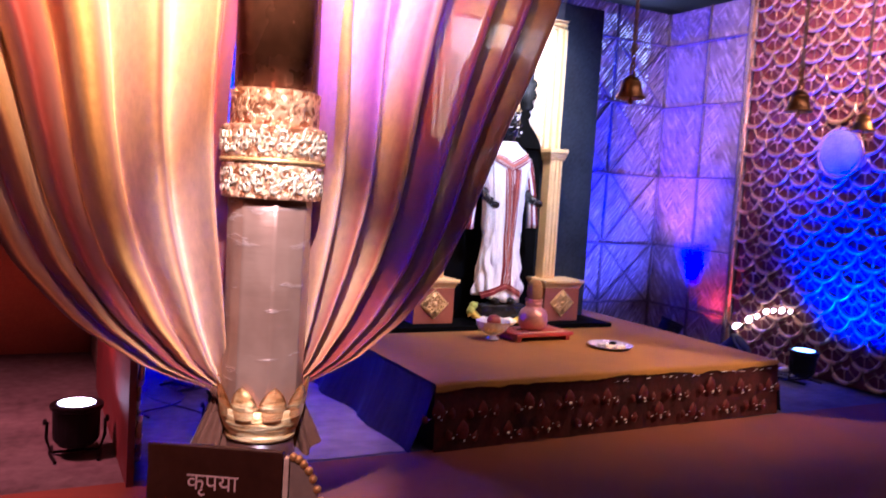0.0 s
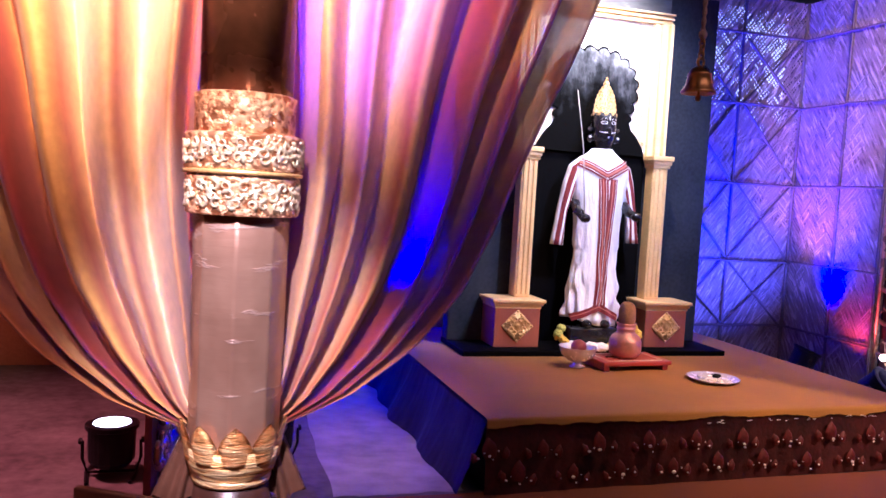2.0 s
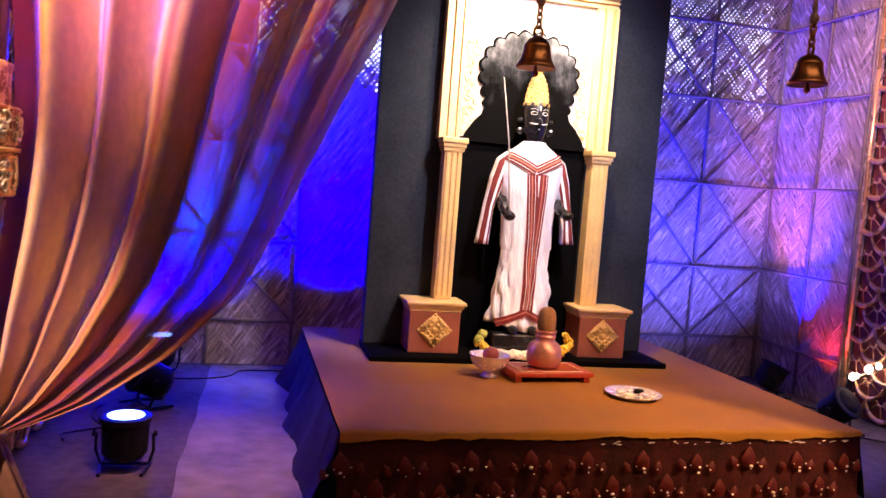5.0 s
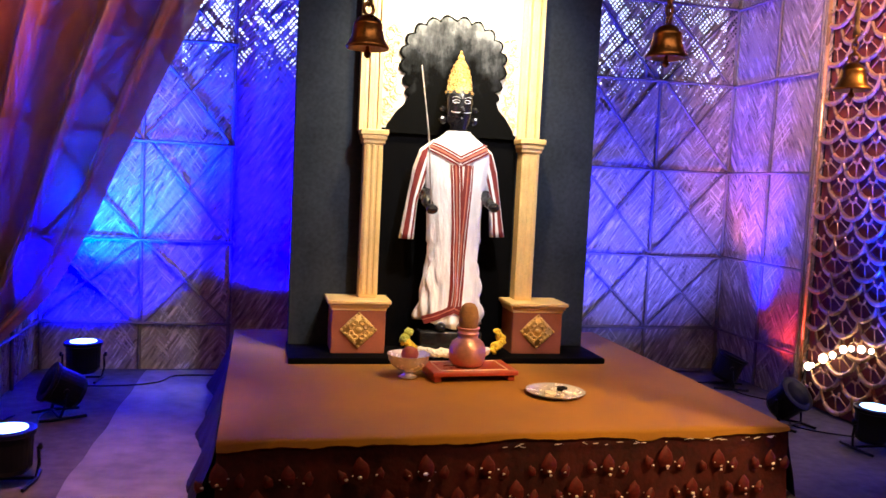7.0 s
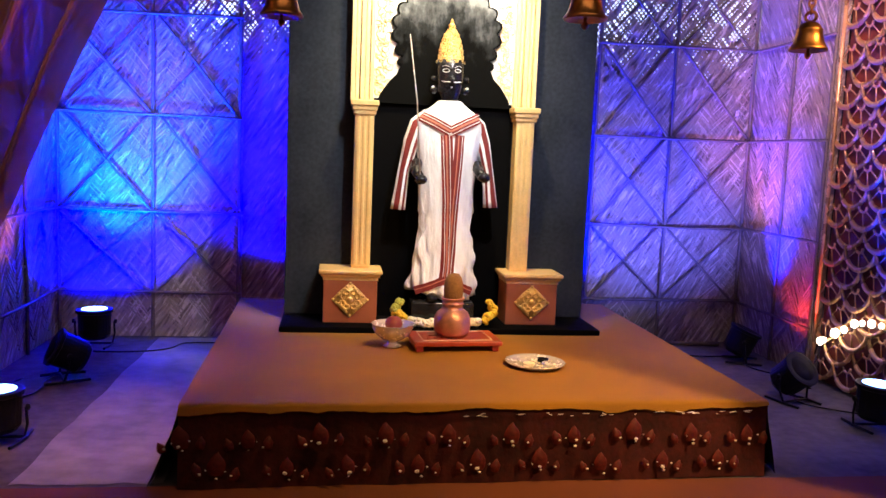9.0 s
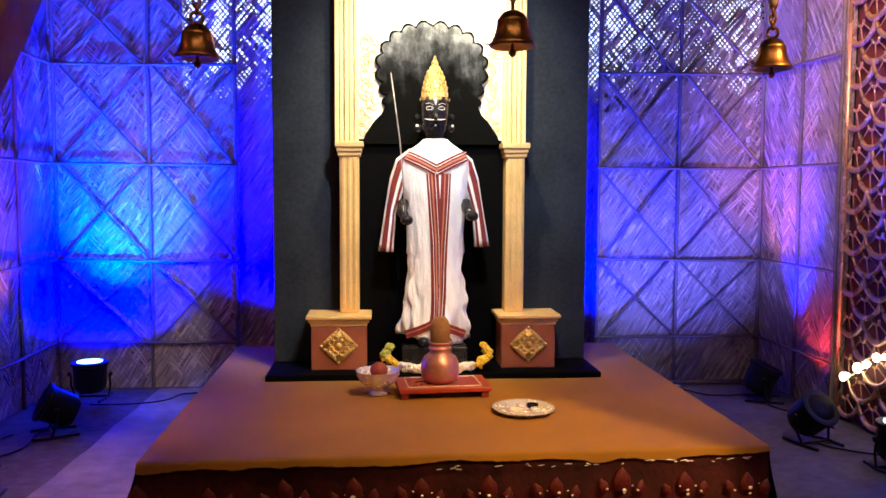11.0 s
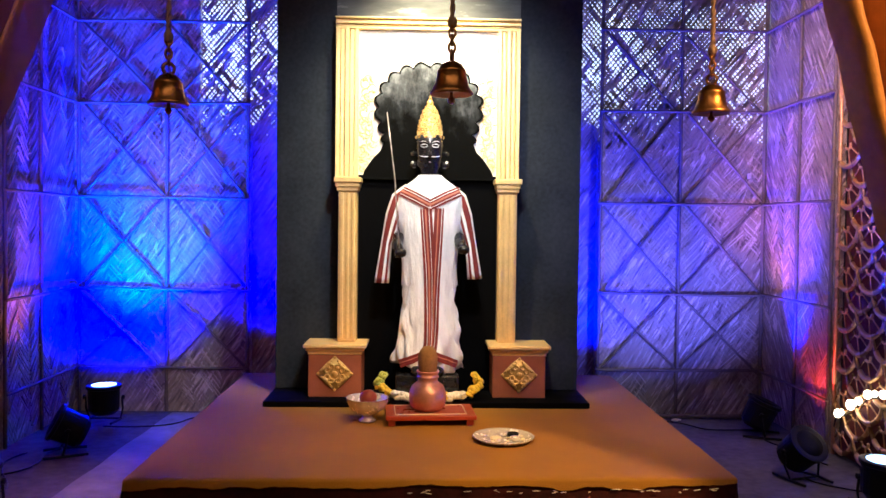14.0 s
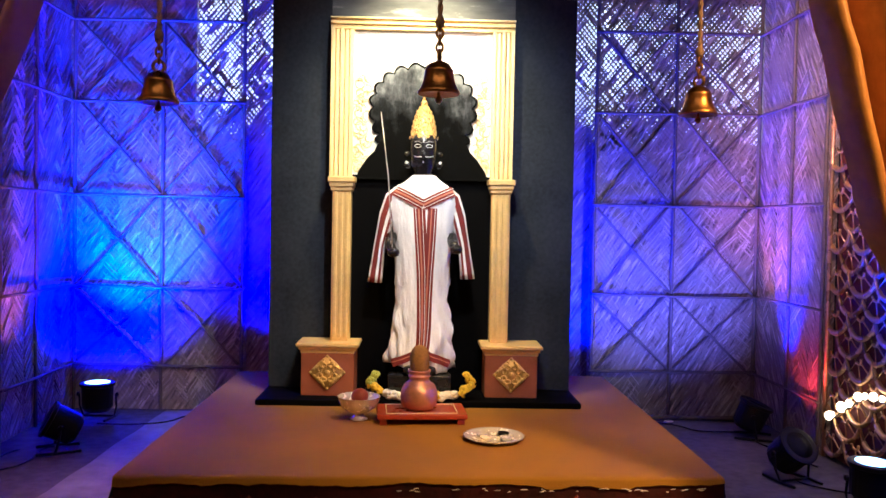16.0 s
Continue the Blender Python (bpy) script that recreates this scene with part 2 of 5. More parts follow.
def creased_cotton():
    """White cotton with soft hanging creases, shaded grey in colour, and a fine weave."""
    k = Nodes("white_cotton")
    m = k.n("ShaderNodeMapping")
    m.inputs["Scale"].default_value = (16, 16, 5)
    m.inputs["Rotation"].default_value = (0, radians(14), 0)
    k.link(k.coords(), m.inputs[0])
    crease = k.noise(1.0, 3.0, 0.5, vec=m.outputs[0])
    weave = k.noise(140.0, 2.0)
    k.set(k.mix(0.4, k.ramp(crease, [(0.3, (0.62, 0.62, 0.64)), (0.65, (0.86, 0.86, 0.86))]), k.ramp(weave, [(0.3, (0.70, 0.70, 0.70)), (0.7, (0.88, 0.88, 0.88))])), 0.85)
    k.bump(k.math("ADD", k.math("MULTIPLY", crease, 1.0), k.math("MULTIPLY", weave, 0.03)), 0.9, 0.035)
    return k.m


def embossed(name, color, rough, metal, scale, depth):
    """Beaten metal foil with a swirling raised pattern, recesses coloured darker for their shade."""
    k = Nodes(name)
    v = k.n("ShaderNodeTexVoronoi", Scale=scale)
    v.feature = "SMOOTH_F1"
    k.link(k.coords(), v.inputs["Vector"])
    h = k.math("ADD", k.math("MULTIPLY", v.outputs["Distance"], 0.5), k.ramp(k.noise(scale * 1.3, 3.0, 0.6), [(0.42, (0, 0, 0)), (0.58, (0.8, 0.8, 0.8))]))
    k.set(k.ramp(h, [(0.2, (color[0] * 0.42, color[1] * 0.24, color[2] * 0.14)), (0.7, color)]), rough, metal)
    k.bump(h, 1.0, depth)
    return k.m


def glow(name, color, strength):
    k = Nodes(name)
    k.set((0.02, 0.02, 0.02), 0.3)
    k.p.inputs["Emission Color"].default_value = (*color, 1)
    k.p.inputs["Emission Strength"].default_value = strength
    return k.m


MAT = woven_mat()
SLIVER = palm_sliver()
BAMBOO = surface("grey_bamboo", (0.17, 0.13, 0.10), 0.55, fine=80, broad=9, vary=0.4, relief=0.003)
CLOTH = drape_cloth()
GOLDCLOTH = gold_cloth()
GOLD = surface("gold_paint", (0.78, 0.53, 0.17), 0.34, 0.55, fine=90, broad=7, vary=0.25, relief=0.0015)
CREAM = surface("cream_gold_plaster", (0.82, 0.56, 0.22), 0.42, 0.25, fine=70, broad=6, vary=0.18, relief=0.0015)
FOIL = embossed("gold_foil", (1.0, 0.68, 0.36), 0.34, 0.7, 30, 0.010)
# GILT is paler than FOIL, to colour in the highlights on the scrolls
GILT = surface("highlight_gilt", (1.0, 0.78, 0.50), 0.34, 0.6, fine=60, broad=20, vary=0.35, relief=0.002)
PETAL = creased_foil()
RELIEF = embossed("gold_relief", (0.85, 0.60, 0.22), 0.36, 0.6, 60, 0.008)
LATTICE = surface("lattice_gold", (0.70, 0.42, 0.20), 0.28, 0.6, fine=50, broad=5, vary=0.35)
TERRA = surface("terracotta_paint", (0.33, 0.10, 0.045), 0.55, fine=110, broad=6, vary=0.22)
BLACK = surface("matt_black_board", (0.025, 0.030, 0.038), 0.75, fine=40, broad=2.5, vary=0.45, relief=0.001, Specular_IOR_Level=0.08)
PLINTH = surface("black_lacquer", (0.0025, 0.0025, 0.003), 0.8, fine=60, broad=4, vary=0.3, relief=0.0005, Specular_IOR_Level=0.03)
STONE = surface("black_stone", (0.012, 0.012, 0.014), 0.22, fine=50, broad=8, vary=0.4, relief=0.001)
LINE = surface("black_line_paint", (0.004, 0.004, 0.004), 0.8, vary=0.2, Specular_IOR_Level=0.03)
PALE = surface("pale_gilt_plaster", (0.84, 0.64, 0.30), 0.45, 0.2, fine=80, broad=9, vary=0.2)
WHITE = surface("white_relief_board", (0.82, 0.78, 0.66), 0.5, fine=45, broad=8, vary=0.10, relief=0.006)
ROBE = creased_cotton()
MAROON = surface("maroon_border", (0.17, 0.016, 0.014), 0.85, fine=140, broad=20, vary=0.25, relief=0.001)
SALMON = surface("salmon_stripe", (0.46, 0.15, 0.10), 0.85, fine=140, broad=20, vary=0.2, relief=0.001)
CARPET = surface("brown_felt_carpet", (0.335, 0.158, 0.012), 0.95, fine=260, broad=2.2, vary=0.22, relief=0.003)
RUNNER = surface("rust_felt_carpet", (0.17, 0.048, 0.016), 0.95, fine=240, broad=2.0, vary=0.25, relief=0.003)
FLOOR = surface("grey_concrete", (0.105, 0.095, 0.095), 0.85, fine=14, broad=1.6, vary=0.65, relief=0.003, Specular_IOR_Level=0.15)
FLOOR2 = surface("pale_floor_sheet", (0.25, 0.235, 0.225), 0.8, fine=9, broad=2.2, vary=0.45, relief=0.002, Specular_IOR_Level=0.2)
DARKCLOTH = surface("dark_tent_cloth", (0.025, 0.02, 0.024), 0.9, fine=60, broad=1.5, vary=0.4)
ORANGECLOTH = surface("orange_wall_cloth", (0.30, 0.10, 0.04), 0.85, fine=60, broad=1.2, vary=0.3)
SKIRT = surface("maroon_brocade", (0.055, 0.0045, 0.0035), 0.7, fine=40, broad=7, vary=0.75, relief=0.006)
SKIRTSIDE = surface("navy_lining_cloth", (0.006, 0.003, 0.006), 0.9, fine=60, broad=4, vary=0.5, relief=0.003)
MOTIF = surface("red_brocade_motif", (0.12, 0.010, 0.007), 0.6, fine=60, broad=14, vary=0.7, relief=0.004)
# near-white, barely metallic: the colour stands in for the sequins' glints
SEQUIN = surface("silver_glint_sequin", (0.95, 0.90, 0.84), 0.30, 0.2, fine=90, vary=0.05, relief=0)
BRASS = surface("old_brass", (0.48, 0.22, 0.055), 0.36, 1.0, fine=60, broad=14, vary=0.35, relief=0.001)
ROPE = surface("jute_rope", (0.42, 0.26, 0.14), 0.9, fine=200, broad=30, vary=0.35, relief=0.004)
COPPER = surface("copper", (0.62, 0.30, 0.22), 0.40, 0.65, fine=50, broad=9, vary=0.25, relief=0.0008)
SILVER = surface("chased_silver", (0.95, 0.94, 0.93), 0.22, 0.45, fine=75, broad=24, vary=0.10, relief=0.005)
HUSK = surface("coconut_husk", (0.24, 0.12, 0.035), 0.95, fine=120, broad=16, vary=0.4, relief=0.006)
REDWOOD = surface("red_lacquered_wood", (0.36, 0.045, 0.02), 0.32, fine=60, broad=8, vary=0.25, relief=0.001)
FRUIT = surface("red_brown_fruit", (0.28, 0.05, 0.03), 0.4, fine=50, broad=15, vary=0.3)
CASE = surface("black_lamp_housing", (0.006, 0.006, 0.008), 0.45, fine=90, broad=9, vary=0.3, relief=0.0008, Specular_IOR_Level=0.2)
SHAFT = creased_satin()
SHAFT2 = surface("bronze_satin_wrap", (0.15, 0.07, 0.04), 0.28, 0.5, fine=30, broad=4, vary=0.4, relief=0.002)
LEAF = surface("dark_leaf", (0.10, 0.20, 0.20), 0.2, fine=60, broad=10, vary=0.6)
YELLOW = surface("yellow_marigold", (0.80, 0.52, 0.03), 0.8, fine=160, broad=40, vary=0.3, relief=0.004)
IVORY = surface("white_tuberose", (0.82, 0.76, 0.60), 0.8, fine=160, broad=40, vary=0.15, relief=0.004)
GREENISH = surface("green_bud", (0.36, 0.40, 0.07), 0.8, fine=160, broad=40, vary=0.3, relief=0.004)
LETTER = surface("pale_pink_lettering", (0.80, 0.66, 0.66), 0.6, vary=0.05, relief=0)
SIGNBOARD = surface("dark_brown_board", (0.05, 0.02, 0.012), 0.4, fine=40, broad=3, vary=0.4, relief=0.001)
GREYPANEL = surface("grey_mirror_board", (0.40, 0.38, 0.34), 0.30, 0.3, fine=40, broad=4, vary=0.2, relief=0.0005)
LED_BLUE, GLARE_WHITE = glow("led_blue", (0.24, 0.48, 1.0), 8.0), glow("glare_warm_white", (1.0, 0.80, 0.58), 9.0)
LED_PINK = glow("led_pink_white", (1.0, 0.85, 0.78), 12.0)
WEAVE_GLOW = glow("weave_backglow", (0.62, 0.74, 1.0), 3.2)
PLAQUE = surface("grey_plaque", (0.30, 0.28, 0.27), 0.5, 0.1, fine=40, broad=5, vary=0.4, relief=0.001)

# ---- builders ----


def mesh_of(name, bm, mats, smooth=False):
    me = bpy.data.meshes.new(name)
    bm.normal_update()
    bm.to_mesh(me)
    bm.free()
    for m in mats if isinstance(mats, (list, tuple)) else [mats]:
        me.materials.append(m)
    if smooth:
        me.shade_smooth()
    return me


def part(name, bm, material, parent, label="", smooth=False):
    ob = new(name, mesh_of(name, bm, material, smooth))
    ob.parent = parent
    return tagged(ob, label)


def thing(name, at, label, category, group="", turn=0.0):
    ob = new(name)
    ob.empty_display_size = 0.1
    ob.matrix_basis = pose(*at, 0, 0, turn)
    return tagged(ob, label, category, group)


def single(name, bm, material, label, category, kind="", smooth=False):
    return tagged(new(name, mesh_of(name, bm, material, smooth)), label, category, kind=kind)


def box(bm, lo, hi, bevel=0.0, mi=0):
    lo, hi = Vector(lo), Vector(hi)
    r = bmesh.ops.create_cube(bm, size=1.0, matrix=Matrix.Translation((lo + hi) / 2) @ Matrix.Diagonal((*(hi - lo), 1)))
    faces = {f for v in r["verts"] for f in v.link_faces}
    for f in faces:
        f.material_index = mi
    if bevel:
        edges = list({e for v in r["verts"] for e in v.link_edges})
        bmesh.ops.bevel(bm, geom=edges, offset=bevel, segments=2, affect="EDGES", profile=0.5)
    return bm


def lathe(bm, profile, seg=24, at=(0, 0, 0), mi=0, wave=None):
    """Turn a profile of (radius, height) round the upright axis."""
    rings = []
    for r, z in profile:
        ring = []
        for i in range(seg):
            a = 2 * math.pi * i / seg
            q = r * (wave(a, z) if wave else 1)
            ring.append(bm.verts.new((at[0] + q * math.cos(a), at[1] + q * math.sin(a), at[2] + z)))
        rings.append(ring)
    for a, b in zip(rings, rings[1:]):
        for i in range(seg):
            f = bm.faces.new((a[i], a[(i + 1) % seg], b[(i + 1) % seg], b[i]))
            f.material_index = mi
    for ring, flip in ((rings[0], True), (rings[-1], False)):
        f = bm.faces.new(ring[::-1] if flip else ring)
        f.material_index = mi
    return bm


def tube(bm, points, radius, seg=8, mi=0, closed=False):
    """A round bar along points; radius is a number or one for each point."""
    pts = [Vector(p) for p in points]
    n = len(pts)
    radii = radius if isinstance(radius, (list, tuple)) else [radius] * n
    rings, side = [], None
    for i, p in enumerate(pts):
        d = (pts[(i + 1) % n] - pts[i - 1]) if closed else (pts[min(i + 1, n - 1)] - pts[max(i - 1, 0)])
        d.normalize()
        side = d.orthogonal() if side is None else (side - d * side.dot(d))
        side.normalize()
        up = d.cross(side)
        rings.append([bm.verts.new(p + radii[i] * (math.cos(2 * math.pi * k / seg) * side + math.sin(2 * math.pi * k / seg) * up)) for k in range(seg)])
    pairs = list(zip(rings, rings[1:])) + ([(rings[-1], rings[0])] if closed else [])
    for a, b in pairs:
        for k in range(seg):
            bm.faces.new((a[k], a[(k + 1) % seg], b[(k + 1) % seg], b[k])).material_index = mi
    if not closed:
        bm.faces.new(rings[0][::-1]).material_index = mi
        bm.faces.new(rings[-1]).material_index = mi
    return bm


def slab(bm, outline, y0, y1, mi=0):
    """A plate with an outline in x and z, from y0 (front) to y1."""
    a = [bm.verts.new((x, y0, z)) for x, z in outline]
    b = [bm.verts.new((x, y1, z)) for x, z in outline]
    n = len(outline)
    bm.faces.new(a).material_index = mi
    bm.faces.new(b[::-1]).material_index = mi
    for i in range(n):
        bm.faces.new((a[i], b[i], b[(i + 1) % n], a[(i + 1) % n])).material_index = mi
    return bm


def ball(bm, at, r, mi=0, sub=2, squash=(1, 1, 1)):
    q = bmesh.ops.create_icosphere(bm, subdivisions=sub, radius=r, matrix=Matrix.Translation(at) @ Matrix.Diagonal((*squash, 1)))
    for f in {f for v in q["verts"] for f in v.link_faces}:
        f.material_index = mi
    return bm


def grid(bm, nu, nv, place, mi=0, uv=False):
    vs = [[bm.verts.new(place(i / nu, j / nv)) for j in range(nv + 1)] for i in range(nu + 1)]
    lay = bm.loops.layers.uv.verify() if uv else None
    for i in range(nu):
        for j in range(nv):
            f = bm.faces.new((vs[i][j], vs[i + 1][j], vs[i + 1][j + 1], vs[i][j + 1]))
            f.material_index = mi
            if uv:
                for lp, (a, b) in zip(f.loops, ((i, j), (i + 1, j), (i + 1, j + 1), (i, j + 1))):
                    lp[lay].uv = (a / nu, b / nv)
    return vs


def lerp(table, x):
    """Straight-line reading of a table of (x, value) rows."""
    for (a, p), (b, q) in zip(table, table[1:]):
        if x <= b:
            return p + (q - p) * max(0.0, (x - a) / (b - a))
    return table[-1][1]


BM = bmesh.new

# ---- the large structure ----
DECK = 0.375

bm = BM()
grid(bm, 60, 60, lambda u, v: (-30 + 60 * u, -30 + 60 * v, 0.004 * noise.noise((u * 90, v * 90, 0)) - 0.004))
single("ground", bm, FLOOR, "grey concrete floor with worn patches", "floor", "structure")
bm = BM()
grid(bm, 30, 30, lambda u, v: (-2.05 + (0.64 + 0.012 * noise.noise((v * 9, 2, 0))) * u + (0.05 * v + 0.02 * noise.noise((v * 7, 0, 0))) * (1 - u), 0.02 + 2.78 * v + 0.02 * noise.noise((u * 6, 5, 0)) * (1 - v), 0.002 + 0.003 * noise.noise((u * 5, v * 12, 3))))
single("floor_sheet", bm, FLOOR2, "pale floor sheet laid on the concrete", "floor", "structure")
bm = BM()
box(bm, (-7, -7, -0.01), (7, -0.02, 0.006), 0.003)
single("carpet_runner", bm, RUNNER, "rust-brown felt carpet on the floor before the stage", "carpet", "structure")

# back wall in three lengths, side walls, outer walls, ceiling
WALLS = [
    ("wall_back_left", (-2.80, 2.85, 0), (-1.80, 2.91, 3.42)),
    ("wall_back_right", (1.36, 2.85, 0), (2.76, 2.91, 2.20)),
    ("wall_side_right", (2.72, 1.74, 0), (2.78, 2.85, 3.42)),
    ("wall_side_left", (-2.84, 1.74, 0), (-2.78, 2.85, 3.42)),
    ("wall_back_low_left", (-1.80, 2.85, 0), (-1.40, 2.91, 2.20)),
    ("wall_gap_left", (-1.50, 2.93, 0), (-0.85, 2.99, 2.20)),
    ("wall_gap_right", (0.85, 2.93, 0), (1.46, 2.99, 2.20)),
    ("wall_gap_middle", (-0.85, 2.93, 0), (0.85, 2.99, 3.42)),
]
for nm, lo, hi in WALLS:
    bm = BM()
    box(bm, lo, hi)
    single(nm, bm, MAT, "woven palm-leaf mat wall", "wall", "structure")
for nm, lo, hi, m in [
    ("wall_outer_left", (-7.1, -7, 0), (-7.0, 5.2, 3.6), DARKCLOTH),
    ("wall_outer_right", (7.0, -7, 0), (7.1, 5.2, 3.6), DARKCLOTH),
    ("wall_outer_front", (-7.1, -7.1, 0), (7.1, -7.0, 3.6), DARKCLOTH),
    ("wall_outer_back", (-7.1, 5.2, 0), (7.1, 5.3, 3.6), DARKCLOTH),
    ("wall_orange", (-7.0, 2.86, 0), (-2.84, 2.92, 3.42), ORANGECLOTH),
    ("ceiling", (-7.1, -7.1, 3.6), (7.1, 5.3, 3.7), DARKCLOTH),
]:
    bm = BM()
    box(bm, lo, hi)
    single(nm, bm, m, "orange cloth wall" if m is ORANGECLOTH else "dark tent cloth", "ceiling" if nm == "ceiling" else "wall", "structure")


def open_weave(name, x0, x1, z0, z1, y, seedv, closed, edge_bias=1.0, tight=0.0):
    """Crossing strips that leave small gaps, with loose strips over some of them."""
    rr = random.Random(seedv)
    verts, faces = [], []

    def strip(x, z, width, run, rise, yy):
        # a slanting strip clipped to the panel
        lo, hi = 0.0, 1.0
        if abs(run) > 1e-6:
            a, b = sorted(((x0 - x) / run, (x1 - x) / run))
            lo, hi = max(lo, a), min(hi, b)
        a, b = (z0 - z) / rise, (z1 - z) / rise
        lo, hi = max(lo, min(a, b)), min(hi, max(a, b))
        if hi - lo < 0.01:
            return
        n = len(verts)
        for t, e in ((lo, -1), (lo, 1), (hi, 1), (hi, -1)):
            for d in (0, 0.0012):
                verts.append((min(x1, max(x0, x + run * t + e * width / 2)), yy + d, z + rise * t))
        faces.extend([[n + q for q in f] for f in ((0, 2, 4, 6), (7, 5, 3, 1), (0, 1, 3, 2), (2, 3, 5, 4), (4, 5, 7, 6), (6, 7, 1, 0))])

    ln = z1 - z0
    for run, yy in ((0.85 * ln, y), (-0.85 * ln, y + 0.003)):
        x = min(x0, x0 - run)
        while x < max(x1, x1 - run):
            strip(x, z0, rr.uniform(0.024, 0.034) + tight, run, ln, yy)
            x += rr.uniform(0.036, 0.042)
    for i in range(int(closed * (x1 - x0) * ln)):
        ll = rr.uniform(0.06, 0.22)
        strip(x0 + (x1 - x0) * rr.random() ** edge_bias, z0 + ln * rr.random() ** 2.4 - 0.03, rr.uniform(0.014, 0.036), rr.choice((0.85, -0.85)) * ll, ll, y - 0.003 - 0.0001 * (i % 17))
    me = bpy.data.meshes.new(name)
    me.from_pydata(verts, [], faces)
    me.materials.append(MAT)
    return tagged(new(name, me), "open-woven palm mat letting light through its gaps", "wall", kind="structure")


open_weave("wall_weave_left", -1.80, -1.40, 2.13, 3.42, 2.845, 5, 300, 1.6)
open_weave("wall_weave_gap_left", -1.48, -0.85, 2.13, 3.42, 2.924, 15, 340, 2.0, 0.001)
open_weave("wall_weave_right", 1.36, 2.72, 2.13, 3.42, 2.845, 6, 330)
open_weave("wall_weave_gap_right", 0.85, 1.45, 2.13, 3.42, 2.924, 16, 260, 1.0, 0.004)
# added glowing sheet stands in for the light behind the weave gaps
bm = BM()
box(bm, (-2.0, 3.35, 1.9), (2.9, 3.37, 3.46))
single("backdrop", bm, WEAVE_GLOW, "glowing sheet added behind the mat wall to light its gaps", "backdrop", "structure")

# split strips standing proud of the mats, in herringbone columns with worn patches


def mat_strips(wall, origin, along, out, length, z0, z1, seedv, proud=1.0, bare=-0.02):
    rr = random.Random(seedv)
    verts, faces = [], []
    o, d, q = Vector(origin), Vector(along), Vector(out)
    x, col = 0.0, 0
    while x < length - 0.03:
        cw = min(rr.uniform(0.10, 0.19), length - x)
        lean = (1 if col % 2 else -1) * rr.uniform(0.9, 1.35)
        z = z0 + 0.01
        while z < z1 - 0.05:
            patch = noise.noise((x * 1.6 + seedv, z * 1.5, 0.3)) + 0.45 * noise.noise((x * 5, z * 5, seedv))
            z += rr.uniform(0.024, 0.040)
            if patch < bare or rr.random() < 0.12:
                continue
            reach = cw * rr.uniform(0.55, 1.0)
            a = x + rr.uniform(0, cw - reach)
            rise = min(reach * abs(lean), z1 - z - 0.01)
            za, zb = (z, z + rise) if lean > 0 else (z + rise, z)
            w = rr.uniform(0.007, 0.013)
            lo, hi = proud * rr.uniform(0.001, 0.004), proud * rr.uniform(0.003, 0.011)
            n = len(verts)
            for t, zz, dep in ((a, za, lo), (a + reach, zb, hi)):
                for dz, back in ((0, 1), (w, 1), (w, 0), (0, 0)):
                    verts.append(o + d * t + q * (dep if back else 0.0004) + Vector((0, 0, zz + dz)))
            faces.extend([[n + i for i in f] for f in ((0, 4, 5, 1), (1, 5, 6, 2), (3, 7, 4, 0), (0, 1, 2, 3), (7, 6, 5, 4))])
        x += cw
        col += 1
    me = bpy.data.meshes.new("palm_strips")
    me.from_pydata(verts, [], faces)
    me.materials.append(SLIVER)
    ob = new("palm_strips", me)
    ob.parent = wall
    tagged(ob, "split palm strips in herringbone rows")["kind"] = "stuff"


for nm, origin, along, out, length, z1, seedv in (
    ("wall_back_left", (-2.78, 2.85, 0), (1, 0, 0), (0, -1, 0), 0.97, 3.40, 1),
    ("wall_back_low_left", (-1.80, 2.85, 0), (1, 0, 0), (0, -1, 0), 0.38, 2.15, 2),
    ("wall_back_right", (1.37, 2.85, 0), (1, 0, 0), (0, -1, 0), 1.34, 2.15, 3),
    ("wall_side_right", (2.72, 2.84, 0), (0, -1, 0), (-1, 0, 0), 1.08, 3.40, 4),
    ("wall_side_left", (-2.78, 2.84, 0), (0, -1, 0), (1, 0, 0), 1.08, 3.40, 5),
):
    mat_strips(bpy.data.objects[nm], origin, along, out, length, 0.02, z1, seedv, *((1.7, -0.14) if "left" in nm else ()))

# bamboo framing on the mats
random.seed(4)


def cane(a, b, r, parent, y_bow=0.004):
    a, b = Vector(a), Vector(b)
    n = max(6, int((b - a).length / 0.11))
    pts, rad = [], []
    for i in range(n + 1):
        p = a.lerp(b, i / n)
        p += Vector((noise.noise(p * 3.1), 0, noise.noise(p * 2.7 + Vector((5, 0, 0))))) * 0.006
        pts.append(p)
        rad.append(r * (1.14 if i % 3 == 1 else 1.0) * random.uniform(0.94, 1.05))
    part("bamboo_cane", tube(BM(), pts, rad, 7), BAMBOO, parent, smooth=True)


RAILS = (0.36, 0.98, 1.70, 2.43, 3.07)


def bamboo_trellis(xs, label):
    f = thing("bamboo_trellis", (0, 0, 0), label, "trellis", "bamboo trellises")
    y = 2.835
    for x in xs:
        cane((x, y, 0.0), (x, y, 3.42), 0.014, f)
    for z in RAILS:
        cane((xs[0] - 0.02, y - 0.022, z), (xs[-1] + 0.02, y - 0.022, z + random.uniform(-0.012, 0.012)), 0.012, f)
    for xa, xb in zip(xs, xs[1:]):
        for za, zb in zip(RAILS, RAILS[1:]):
            j = lambda: random.uniform(-0.03, 0.03)
            cane((xa + 0.02, y - 0.008, za + j()), (xb - 0.02, y - 0.008, zb + j()), 0.009, f)
            cane((xa + 0.02, y - 0.014, zb + j()), (xb - 0.02, y - 0.014, za + j()), 0.010, f)
    return f


